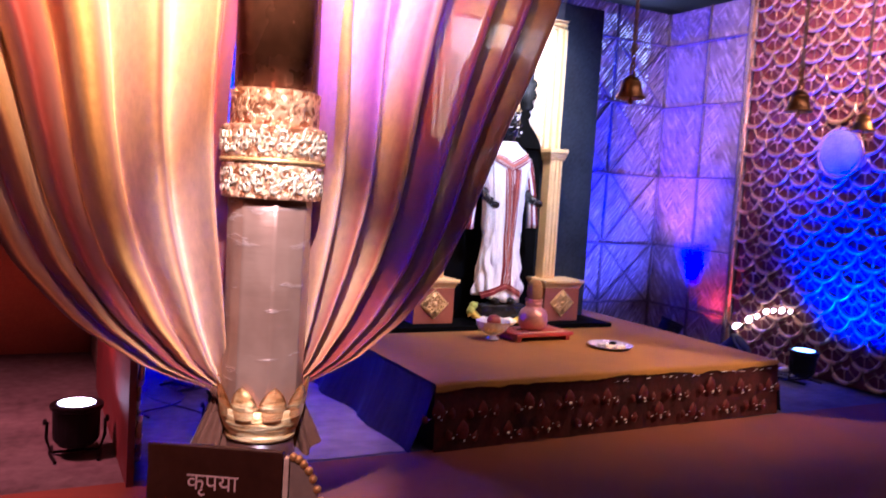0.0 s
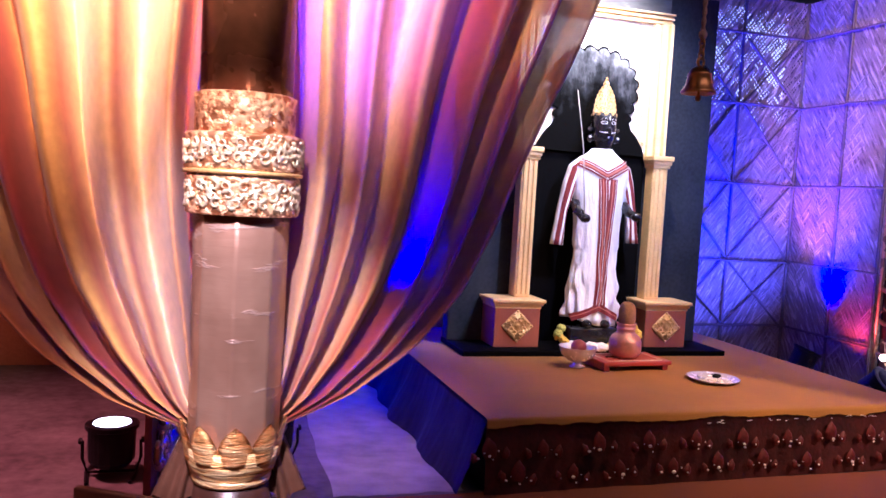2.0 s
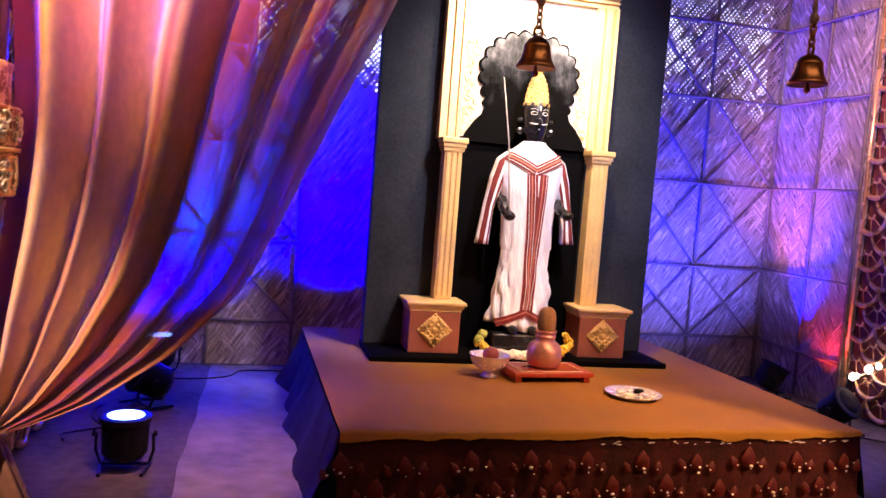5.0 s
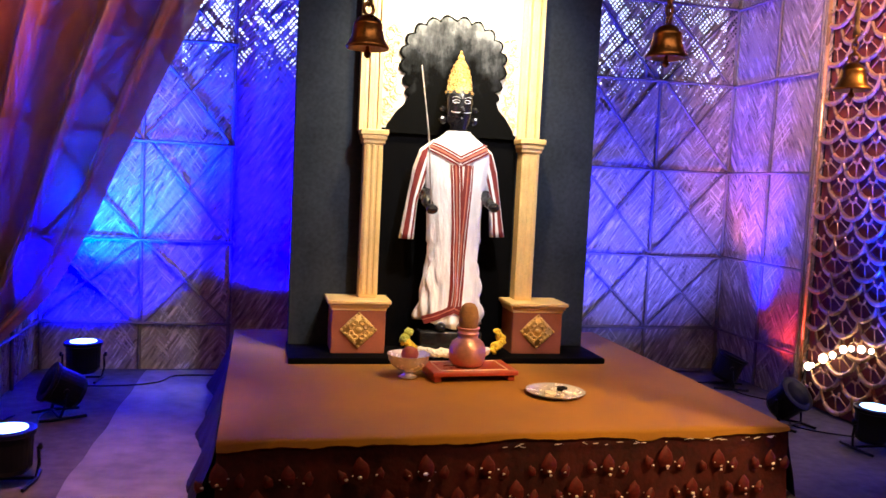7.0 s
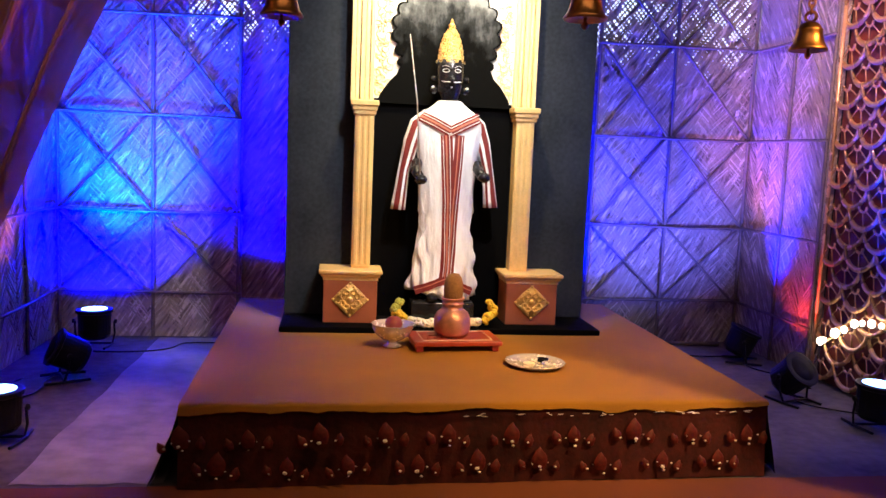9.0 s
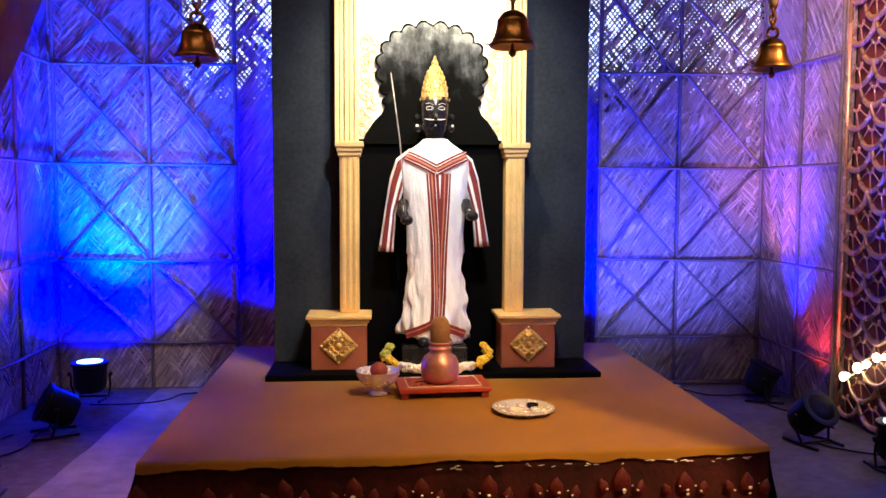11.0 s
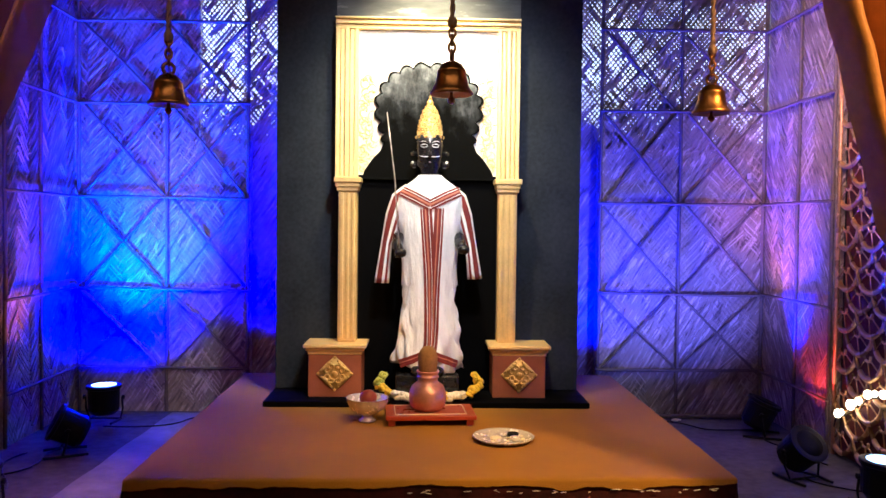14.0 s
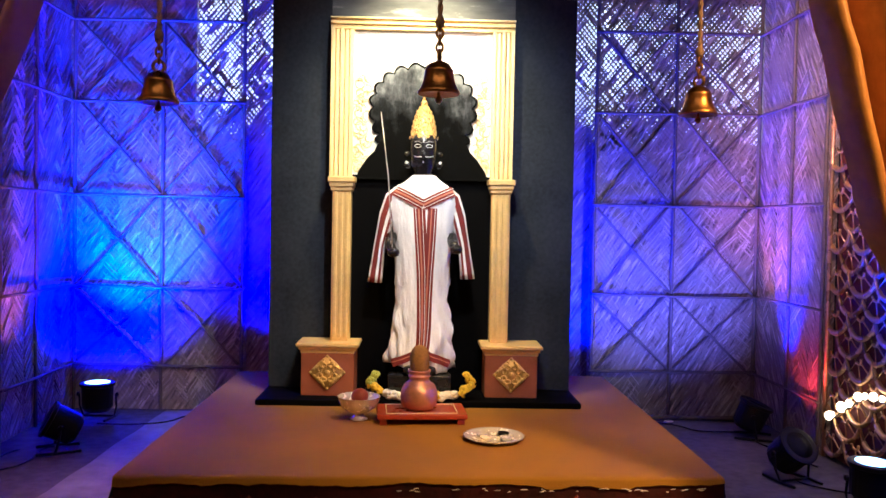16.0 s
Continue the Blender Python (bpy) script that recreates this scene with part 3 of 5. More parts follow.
bamboo_trellis((-2.74, -2.055, -1.42), "bamboo canes tied crosswise on the blue-lit mat wall")
bamboo_trellis((1.38, 2.02, 2.70), "bamboo canes tied crosswise on the violet-lit mat wall")
for sx, lab in ((1, "bamboo canes on the pink-lit side mat"), (-1, "bamboo canes on the dim side mat")):
    f = thing("bamboo_trellis", (0, 0, 0), lab, "trellis", "bamboo trellises")
    x = 2.705 * sx if sx > 0 else -2.765
    for y in (2.26, 1.76):
        cane((x, y, 0.0), (x, y, 3.42), 0.013, f)
    for z in RAILS:
        cane((x - 0.02 * sx, 1.74, z), (x - 0.02 * sx, 2.82, z), 0.011, f)

# ---- stage platform ----
stage = thing("stage_platform", (0, 1.2, 0), "low wooden stage covered in brown felt with a brocade skirt", "stage")
FL, FR, BR, BL = (-1.335, -0.035), (1.395, 0.03), (1.40, 2.50), (-1.36, 2.50)


def edge(p, q, s):
    return p[0] + (q[0] - p[0]) * s, p[1] + (q[1] - p[1]) * s - 1.2


bm = BM()
vs = [bm.verts.new((x * 0.985, (y - 1.2) * 0.985, z)) for z in (0.01, DECK - 0.012) for x, y in (FL, FR, BR, BL)]
for q in ((3, 2, 1, 0), (4, 5, 6, 7), (0, 1, 5, 4), (1, 2, 6, 5), (2, 3, 7, 6), (3, 0, 4, 7)):
    bm.faces.new([vs[i] for i in q])
part("deck_body", bm, DARKCLOTH, stage)


def carpet_pt(u, v):
    x0, y0 = edge(FL, FR, u)
    x1, y1 = edge(BL, BR, u)
    if v < 0.08:
        k = v / 0.08
        drop = 0.034 + 0.022 * noise.noise((u * 11, 1.7, 0)) + 0.022 * max(0, noise.noise((u * 26, 4.2, 0))) + 0.006 * noise.noise((u * 90, 2.2, 0))
        return (x0, y0 - 0.022 + 0.012 * k, DECK - drop * (1 - k) ** 1.0)
    k = (v - 0.08) / 0.92
    return (x0 + (x1 - x0) * k, y0 - 0.004 + (y1 - y0) * k, DECK + 0.0025 * noise.noise((u * 9, k * 8, 0)))


bm = BM()
grid(bm, 120, 60, carpet_pt)
part("carpet", bm, CARPET, stage, "brown felt carpet with a ragged front edge", True)


def skirt(name, p, q, flare, dark):
    bm = BM()
    d = Vector((q[0] - p[0], q[1] - p[1]))
    nrm = Vector((d.y, -d.x)).normalized()

    def pt(u, v):
        x, y = edge(p, q, u)
        o = 0.006 + flare * (1 - v) ** 1.4 * (1 + 0.6 * noise.noise((u * 7, 0, 0))) + 0.014 * noise.noise((u * d.length * 6, v * 1.2, 3)) * (1 - 0.5 * v) + 0.004 * noise.noise((u * d.length * 22, v * 2, 7))
        return (x + nrm.x * o, y + nrm.y * o, 0.004 + (DECK - 0.02) * v)

    grid(bm, 160, 8, pt)
    return part(name, bm, dark, stage, "", True)


front = skirt("front_skirt", FL, FR, 0.02, SKIRT)
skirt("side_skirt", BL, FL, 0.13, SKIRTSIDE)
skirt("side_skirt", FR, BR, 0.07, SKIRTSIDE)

# padded bud motifs on the front skirt, with sequins
def bud(h, w):
    def pt(u, v):
        a = math.pi * u
        ww = w * math.sin(math.pi * min(1.0, 0.22 + 0.78 * v)) ** 0.9
        return (-ww * math.cos(a), -0.004 - 0.016 * math.sin(a) * math.sin(math.pi * (0.15 + 0.8 * v)), h * v + 0.004 * math.sin(9 * v + 3 * u))
    b = BM()
    grid(b, 6, 6, pt)
    return b


motif_me = mesh_of("brocade_motif", bud(0.098, 0.036), MOTIF, True)
side_me = mesh_of("brocade_leaf", bud(0.062, 0.022), MOTIF, True)
sequin_me = mesh_of("sequin", ball(BM(), (0, 0, 0), 1.0, sub=2, squash=(1, 0.5, 0.75)), SEQUIN, True)
rr = random.Random(9)
for row in range(2):
    for c in range(10):
        u = (c + 0.06 + 0.5 * row) / 9.45
        if u > 0.985:
            continue
        x, y = edge(FL, FR, u)
        m0 = pose(x + rr.uniform(-0.012, 0.012), y - 0.030 - (0.012 if row else 0), 0.190 - 0.125 * row + rr.uniform(-0.008, 0.008), -3, rr.uniform(-7, 7), 1.4)
        for me, dx, dz, tilt in ((motif_me, 0, 0, 0), (side_me, -0.075, -0.010, -16), (side_me, 0.075, -0.010, 16)):
            ob = new("brocade_motif" if me is motif_me else "brocade_leaf", me)
            ob.parent = front
            ob.matrix_basis = m0 @ pose(dx, 0, dz, 0, tilt, 0) @ Matrix.Scale(rr.uniform(0.85, 1.12), 4)
        for dx, dz, r in ((0.0, 0.016, 0.010), (0.010, -0.004, 0.007), (-0.072, 0.012, 0.007), (0.072, 0.014, 0.007), (-0.036, 0.032, 0.0045), (0.044, 0.034, 0.0045)):
            if rr.random() < 0.14:
                continue
            ob = new("sequin", sequin_me)
            ob.parent = front
            ob.matrix_basis = m0 @ pose(dx + rr.uniform(-0.008, 0.008), -0.022, dz + rr.uniform(-0.006, 0.006), rr.uniform(-25, 25), rr.uniform(-20, 20), 0) @ Matrix.Scale(r * rr.uniform(0.7, 1.2), 4)
for c in range(26):
    u = 0.45 + 0.55 * rr.random()
    x, y = edge(FL, FR, u)
    ob = new("sequin", sequin_me)
    ob.parent = front
    ob.matrix_basis = pose(x, y - 0.026, DECK - 0.048 + rr.uniform(-0.012, 0.004), rr.uniform(-25, 25), rr.uniform(-20, 20), 0) @ Matrix.Diagonal((rr.uniform(0.006, 0.024), 0.004, 0.0028, 1))

# ---- shrine board, niche and columns ----
bm = BM()
box(bm, (-1.01, 1.37, DECK), (1.01, 1.90, DECK + 0.036), 0.006)
single("plinth_slab", bm, PLINTH, "black lacquered slab lying on the stage carpet", "plinth")
PL = DECK + 0.036

shrine = thing("shrine_backboard", (0, 1.80, PL), "tall matt black board with a gold-framed white niche", "shrine")
bm = BM()
box(bm, (-1.005, -0.03, 0), (1.005, 0.09, 3.02 - PL), 0.006)
part("board", bm, BLACK, shrine)
bm = BM()
box(bm, (-0.47, -0.055, 1.83 - PL), (0.45, -0.032, 2.79 - PL))
part("niche_panel", bm, WHITE, shrine, "white plaster niche panel")
bm = BM()
box(bm, (-0.47, -0.050, 0.0), (0.45, -0.033, 1.83 - PL))
part("lower_panel", bm, PLINTH, shrine, "deep black lower niche panel")


def moulding(x0, x1, z0, z1, upright=True):
    bm = BM()
    n = 5
    for i in range(n):
        t0, t1 = i / n, (i + 1) / n
        d = (0.085, 0.058, 0.075, 0.050, 0.062)[i]
        if upright:
            box(bm, (x0 + (x1 - x0) * t0, -0.03 - d, z0), (x0 + (x1 - x0) * t1 - 0.004 * (1 if x1 > x0 else -1), -0.03, z1), 0.004)
        else:
            box(bm, (x0, -0.03 - d, z1 + (z0 - z1) * t0), (x1, -0.03, z1 + (z0 - z1) * t1 + 0.003), 0.004)
    bmesh.ops.recalc_face_normals(bm, faces=bm.faces[:])
    return bm


part("frame_upright", moulding(-0.612, -0.462, 1.80 - PL, 2.775 - PL), PALE, shrine)
part("frame_upright", moulding(0.585, 0.437, 1.80 - PL, 2.775 - PL), PALE, shrine)
part("frame_head", moulding(-0.618, 0.590, 2.772 - PL, 2.85 - PL, False), PALE, shrine)

# smeared grey strip; niche light above the frame is put into its colour
bm = BM()
box(bm, (-0.615, -0.036, 2.852 - PL), (0.592, -0.031, 3.015 - PL))
k = Nodes("header_lit_grey")
sm = k.n("ShaderNodeMapping")
sm.inputs["Scale"].default_value = (3.5, 3, 16)
k.link(k.coords(), sm.inputs[0])
k.set(k.ramp(k.noise(1.0, 5.0, 0.6, vec=sm.outputs[0]), [(0.35, (0.05, 0.056, 0.06)), (0.58, (0.085, 0.095, 0.10)), (0.70, (0.30, 0.31, 0.31))]), 0.6)
part("header_lit_strip", bm, k.m, shrine, "grey smeared header strip, made paler for the niche light on it")

# scrolled relief down both sides of the niche
random.seed(12)
for sx in (-1, 1):
    bm = BM()
    for k in range(46):
        z = 1.86 + 0.62 * (k / 46)
        w = 0.07 * (1 - 0.35 * k / 46)
        cx = (-0.405 if sx < 0 else 0.385) + random.uniform(-w, w) * 0.75
        r = random.uniform(0.010, 0.020)
        a0 = random.uniform(0, 6.28)
        pts = [(cx + (r + 0.004 * t) * math.cos(a0 + t * 0.7) , -0.060, z - PL + (r + 0.004 * t) * math.sin(a0 + t * 0.7)) for t in range(7)]
        tube(bm, pts, [0.0065 * (1 - t / 9) for t in range(7)], 5)
    part("scroll_relief", bm, PALE, shrine, "pale gilt scroll relief", True)["kind"] = "stuff"

# scalloped halo with a painted grey cloud
HALO = [(0.00, 2.535), (0.095, 2.522), (0.185, 2.492), (0.255, 2.435), (0.300, 2.36), (0.318, 2.275), (0.300, 2.18), (0.272, 2.10), (0.262, 2.03)]


def halo_outline(grow, low):
    right = []
    for (xa, za), (xb, zb) in zip(HALO, HALO[1:]):
        for k in range(8):
            t = k / 8
            x, z = xa + (xb - xa) * t, za + (zb - za) * t
            bul = 0.034 * math.sin(math.pi * t) ** 0.8 + grow
            nx, nz = (zb - za), -(xb - xa)
            ln = math.hypot(nx, nz)
            right.append((x - nx / ln * bul, z - nz / ln * bul))
    right += [(0.30 + grow, 1.985), (0.345 + grow, 1.94), (0.40 + grow, 1.86), (0.43, low)]
    left = [(-x - 0.015, z) for x, z in right[::-1]]
    return [(x, z - PL) for x, z in right + left[:-1]]


bm = BM()
slab(bm, halo_outline(0.008, 1.80)[::-1], -0.074, -0.056)
bmesh.ops.recalc_face_normals(bm, faces=bm.faces[:])
part("halo", bm, LINE, shrine, "scalloped black halo board")
k = Nodes("painted_cloud")
s = k.n("ShaderNodeSeparateXYZ")
k.link(k.coords(), s.inputs[0])
stre = k.n("ShaderNodeMapping")
stre.inputs["Scale"].default_value = (13, 3, 4.0)
k.link(k.coords(), stre.inputs[0])
st = k.noise(1.0, 5.0, 0.6, vec=stre.outputs[0])
puff = k.noise(9.0, 5.0, 0.6)
side = k.math("MULTIPLY", k.math("ABSOLUTE", s.outputs[0]), 1.1)
hh = k.math("ADD", k.math("ADD", k.math("MULTIPLY", k.math("SUBTRACT", s.outputs[2], 1.80), 2.5), side), k.math("ADD", k.math("MULTIPLY", k.math("SUBTRACT", st, 0.5), 1.5), k.math("MULTIPLY", k.math("SUBTRACT", puff, 0.5), 1.3)))
k.set(k.ramp(hh, [(0.10, (0.003, 0.003, 0.003)), (0.45, (0.020, 0.022, 0.024)), (0.8, (0.085, 0.092, 0.098)), (1.0, (0.19, 0.205, 0.215))]), 0.8, Specular_IOR_Level=0.03)
bm = BM()
slab(bm, halo_outline(-0.008, 1.80)[::-1], -0.079, -0.075)
bmesh.ops.recalc_face_normals(bm, faces=bm.faces[:])
part("halo_painting", bm, k.m, shrine, "smoky grey cloud painted on black")


def column(x, inward):
    c = thing("column", (x, 1.66, PL), "gold column with a capital on a terracotta pedestal", "column", "shrine columns")
    bm = BM()
    box(bm, (-0.168, -0.155, 0), (0.168, 0.105, 0.285), 0.006)
    ped = part("pedestal", bm, TERRA, c, "terracotta-painted pedestal box")
    bm = BM()
    box(bm, (-0.172, -0.160, 0.270), (0.172, 0.105, 0.292), 0.004)
    box(bm, (-0.184, -0.172, 0.292), (0.184, 0.105, 0.312), 0.006)
    box(bm, (-0.198, -0.186, 0.312), (0.198, 0.105, 0.336), 0.006)
    part("pedestal_cap", bm, CREAM, c, "stepped cream-gold cap")
    # diamond ornament: scrolls round a boss
    bm = BM()
    slab(bm, [(-0.098, 0), (-0.05, 0.055), (0, 0.098), (0.05, 0.055), (0.098, 0), (0.05, -0.055), (0, -0.098), (-0.05, -0.055)][::-1], -0.006, 0.006)
    for q in range(4):
        for m in (-1, 1):
            a = q * math.pi / 2
            for rr, off in ((0.052, 0.0), (0.03, 0.03)):
                pts = []
                for t in range(9):
                    ang = t / 8 * 4.6
                    rad = 0.024 * (1 - t / 12)
                    lx, lz = rr + rad * math.cos(ang) - 0.012, m * (0.018 + off * 0.6 + rad * math.sin(ang) * 0.9)
                    pts.append((lx * math.cos(a) - lz * math.sin(a), -0.010, lx * math.sin(a) + lz * math.cos(a)))
                tube(bm, pts, [0.0095 * (1 - t / 14) for t in range(9)], 5)
    for i in range(24):
        a = 2 * math.pi * i / 24
        rr = 0.092 / (abs(math.cos(a)) + abs(math.sin(a)))
        ball(bm, (rr * math.cos(a), -0.006, rr * math.sin(a)), 0.0095, sub=1)
    ball(bm, (0, -0.010, 0), 0.017, sub=2, squash=(1, 0.6, 1))
    bmesh.ops.recalc_face_normals(bm, faces=bm.faces[:])
    o = part("diamond_ornament", bm, GOLD, ped, "carved gold diamond ornament", True)
    o.matrix_basis = pose(0, -0.158, 0.150) @ Matrix.Diagonal((1.16, 1, 1.12, 1))
    # shaft: square with flutes, set towards the niche
    bm = BM()
    e = inward
    box(bm, (e - 0.060, -0.055, 0.336), (e + 0.060, 0.06, 1.315), 0.010)
    for dx in (-0.036, 0.0, 0.036):
        box(bm, (e + dx - 0.011, -0.064, 0.36), (e + dx + 0.011, -0.050, 1.30), 0.005)
    part("shaft", bm, CREAM, c)
    bm = BM()
    box(bm, (e - 0.070, -0.070, 1.305), (e + 0.070, 0.06, 1.330), 0.005)
    box(bm, (e - 0.078, -0.080, 1.330), (e + 0.078, 0.06, 1.358), 0.006)
    box(bm, (e - 0.087, -0.090, 1.358), (e + 0.087, 0.06, 1.394), 0.006)
    part("capital", bm, CREAM, c)
    return c


column(-0.583, 0.062)
column(0.583, -0.075)

# ---- statue: one mesh ----
bm = BM()
CY = 1.575


def at_stat(x, y, z):
    return Vector((x, CY + y, z))


HALF = [(0.60, 0.205), (0.66, 0.200), (0.75, 0.190), (0.90, 0.178), (1.02, 0.166), (1.115, 0.163), (1.125, 0.174), (1.30, 0.178), (1.45, 0.188), (1.56, 0.205), (1.64, 0.222), (1.70, 0.215), (1.75, 0.165), (1.79, 0.105), (1.82, 0.075)]
DEEP = [(0.60, 0.105), (0.75, 0.100), (1.02, 0.090), (1.30, 0.105), (1.50, 0.112), (1.66, 0.100), (1.75, 0.085), (1.82, 0.07)]


def robe_at(a, z, proud=0.0):
    w, d = lerp(HALF, z), lerp(DEEP, z)
    low = max(0.0, (1.25 - z) / 0.65)
    low += 0.10 * (z < 1.6)
    fold = 1 + 0.05 * low * math.sin(5 * a + 30 * z * math.cos(a)) + 1.5 * low * (0.05 * math.sin(7 * a + 17 * z) + 0.05 * math.sin(13 * a - 22 * z) + 0.09 * noise.noise((math.cos(a) * 5 + z * 4, math.sin(a) * 5, z * 7))) + 0.012 * noise.noise((math.cos(a) * 3, math.sin(a) * 3, z * 5))
    cx = 0.006
    return at_stat(cx + (w * fold + proud) * math.cos(a), -(d * fold + proud) * math.sin(a), z)


NA, NZ = 72, 60
rings = []
for j in range(NZ + 1):
    z = 0.60 + 1.22 * j / NZ
    rings.append([bm.verts.new(robe_at(2 * math.pi * i / NA, z) - (Vector((0, 0, 0.035 * math.sin(3 * math.pi * i / NA))) if j == 0 else Vector())) for i in range(NA)])
for a, b in zip(rings, rings[1:]):
    for i in range(NA):
        bm.faces.new((a[i], b[i], b[(i + 1) % NA], a[(i + 1) % NA])).material_index = 1
bm.faces.new(rings[0]).material_index = 0
bm.faces.new(rings[-1][::-1]).material_index = 1


def band(path, width, proud, mi):
    """A strip of cloth laid on the robe's front along (x, z) points."""
    row = []
    n = len(path)
    for i, (x, z) in enumerate(path):
        xa, za = path[max(0, i - 1)]
        xb, zb = path[min(n - 1, i + 1)]
        ln = math.hypot(xb - xa, zb - za)
        nx, nz = -(zb - za) / ln, (xb - xa) / ln
        pts = []
        for k in range(5):
            e = (k / 4 - 0.5) * width
            px, pz = x + nx * e, z + nz * e
            w, d = lerp(HALF, min(1.815, max(0.6, pz))), lerp(DEEP, pz)
            c = max(-0.985, min(0.985, (px - 0.006) / w))
            a = math.acos(c)
            q = robe_at(a, min(1.82, max(0.6, pz)), proud)
            pts.append(bm.verts.new((px, q.y, pz)))
        row.append(pts)
    for a, b in zip(row, row[1:]):
        for k in range(4):
            bm.faces.new((a[k], a[k + 1], b[k + 1], b[k])).material_index = mi


def fine(path, n=40):
    out, m = [], len(path) - 1
    for i in range(n + 1):
        t = i / n * m
        k = min(m - 1, int(t))
        out.append((path[k][0] + (path[k + 1][0] - path[k][0]) * (t - k), path[k][1] + (path[k + 1][1] - path[k][1]) * (t - k)))
    return out


# front border: a maroon strip from each side, lined in white and salmon, meeting below the chest
LEFT = [(-0.020, 1.61), (-0.006, 1.40), (0.008, 1.20), (0.012, 1.02), (0.014, 0.86), (0.012, 0.76), (0.004, 0.70)]
RIGHT = [(0.064, 1.61), (0.056, 1.40), (0.046, 1.20), (0.040, 1.02), (0.038, 0.86), (0.032, 0.76), (0.024, 0.70)]
for path, lines, w in ((LEFT, ((-0.024, 0.0035, 1), (-0.004, 0.010, 5), (0.018, 0.003, 1)), 0.074), (RIGHT, ((-0.006, 0.008, 5), (0.018, 0.0035, 1)), 0.060)):
    band(fine(path, 60), w, 0.006, 2)
    for off, lw, mi in lines:
        band(fine([(x + off * (0.6 + 0.4 * (z - 0.7) / 0.9), z) for x, z in path], 60), lw, 0.0085, mi)
for sx in (-1, 1):
    collar = [(0.006 + sx * 0.190, 1.722), (0.006 + sx * 0.10, 1.680), (0.006, 1.628)]
    band(fine(collar, 20), 0.066, 0.010, 2)
    for off, lw, mi in ((0.021, 0.004, 1), (0.002, 0.012, 5), (-0.020, 0.004, 1)):
        band(fine([(x, z + off) for x, z in collar], 20), lw, 0.0125, mi)
    hem = [(0.010, 0.705), (0.006 + sx * 0.08, 0.668), (0.006 + sx * 0.185, 0.622)]
    band(fine(hem, 20), 0.050, 0.012, 2)
    band(fine([(x, z + 0.004) for x, z in hem], 20), 0.007, 0.0145, 5)
# wide hanging sleeves
for sx, zend, xo in ((-1, 1.135, -0.345), (1, 1.165, 0.345)):
    outer = fine([(sx * 0.150, 1.765), (sx * 0.235, 1.70), (sx * 0.275, 1.58), (sx * 0.300, 1.42), (xo, zend)], 24)
    inner = fine([(sx * 0.12, 1.66), (sx * 0.165, 1.60), (sx * 0.190, 1.50), (sx * 0.235, 1.36), (xo - sx * 0.095, zend - 0.005)], 24)
    loops = []
    for (xa, za), (xb, zb) in zip(outer, inner):
        ring = []
        for i in range(16):
            a = 2 * math.pi * i / 16
            m = 0.5 + 0.5 * math.cos(a)
            ring.append(bm.verts.new(at_stat(xa * m + xb * (1 - m), 0.005 - 0.046 * math.sin(a) + 0.008 * noise.noise((xa * 8, za * 6, a)), za * m + zb * (1 - m))))
        loops.append(ring)
    for a, b in zip(loops, loops[1:]):
        for i in range(16):
            f = bm.faces.new((a[i], a[(i + 1) % 16], b[(i + 1) % 16], b[i]))
            f.material_index = 2 if i in (2, 3, 5) else 1
    bm.faces.new(loops[-1]).material_index = 0
# forearms and fists
for sx, hx, hz in ((-1, -0.175, 1.33), (1, 0.215, 1.355)):
    tube(bm, [at_stat(sx * 0.19, -0.03, 1.43), at_stat(sx * 0.20, -0.10, 1.38), at_stat(hx, -0.17, hz)], [0.036, 0.032, 0.028], 10)
    ball(bm, at_stat(hx, -0.175, hz), 0.036, 0, 2, (1.1, 1, 0.9))
# head, crown, ear ornaments, base, staff
lathe(bm, [(0.055, 1.78), (0.062, 1.84), (0.078, 1.88), (0.086, 1.95), (0.088, 2.02), (0.086, 2.07)], 28, (0.0, CY - 0.01, 0), 0, lambda a, z: 1.0)
ball(bm, at_stat(0.0, -0.11, 1.945), 0.020, 0, 2, (0.7, 1, 1.3))
for sx in (-1, 1):
    ball(bm, at_stat(sx * 0.100, -0.01, 1.885), 0.026, 0, 2)
    ball(bm, at_stat(sx * 0.104, -0.01, 1.955), 0.020, 0, 2)
lathe(bm, [(0.086, 2.050), (0.088, 2.066), (0.076, 2.072), (0.078, 2.100), (0.073, 2.106), (0.074, 2.136), (0.067, 2.142), (0.067, 2.170), (0.059, 2.176), (0.058, 2.202), (0.049, 2.208), (0.046, 2.232), (0.035, 2.238), (0.030, 2.256), (0.018, 2.264), (0.021, 2.282), (0.012, 2.296), (0.004, 2.322)], 30, (0.0, CY - 0.01, 0), 3, lambda a, z: 1 + 0.06 * math.cos(10 * a))


def on_face(x, z):
    return at_stat(x, -0.012 - math.sqrt(max(0.0, 0.0885 ** 2 - x * x)), z)


for sx in (-1, 1):
    tube(bm, [on_face(sx * 0.036 + 0.020 * math.cos(a), 2.000 + 0.010 * math.sin(a)) for a in [2 * math.pi * i / 14 for i in range(14)]], 0.0019, 5, 1, closed=True)
    tube(bm, [on_face(sx * (0.014 + 0.046 * q), 2.018 + 0.012 * math.sin(2.6 * q)) for q in (0, 0.25, 0.5, 0.75, 1.0)], 0.0014, 5, 1)
    tube(bm, [on_face(sx * 0.062 * q, 1.934 - 0.005 * math.sin(3 * q) + 0.004 * q) for q in (0.05, 0.3, 0.55, 0.8, 1.0)], [0.003, 0.003, 0.0026, 0.002, 0.0014], 5, 1)
    ball(bm, at_stat(sx * 0.108, -0.03, 1.90), 0.010, 1, 1)
tube(bm, [on_face(0.0, 2.018), on_face(0.0, 2.045)], 0.004, 5, 1)
ball(bm, on_face(0.0, 1.898), 0.006, 1, 1)
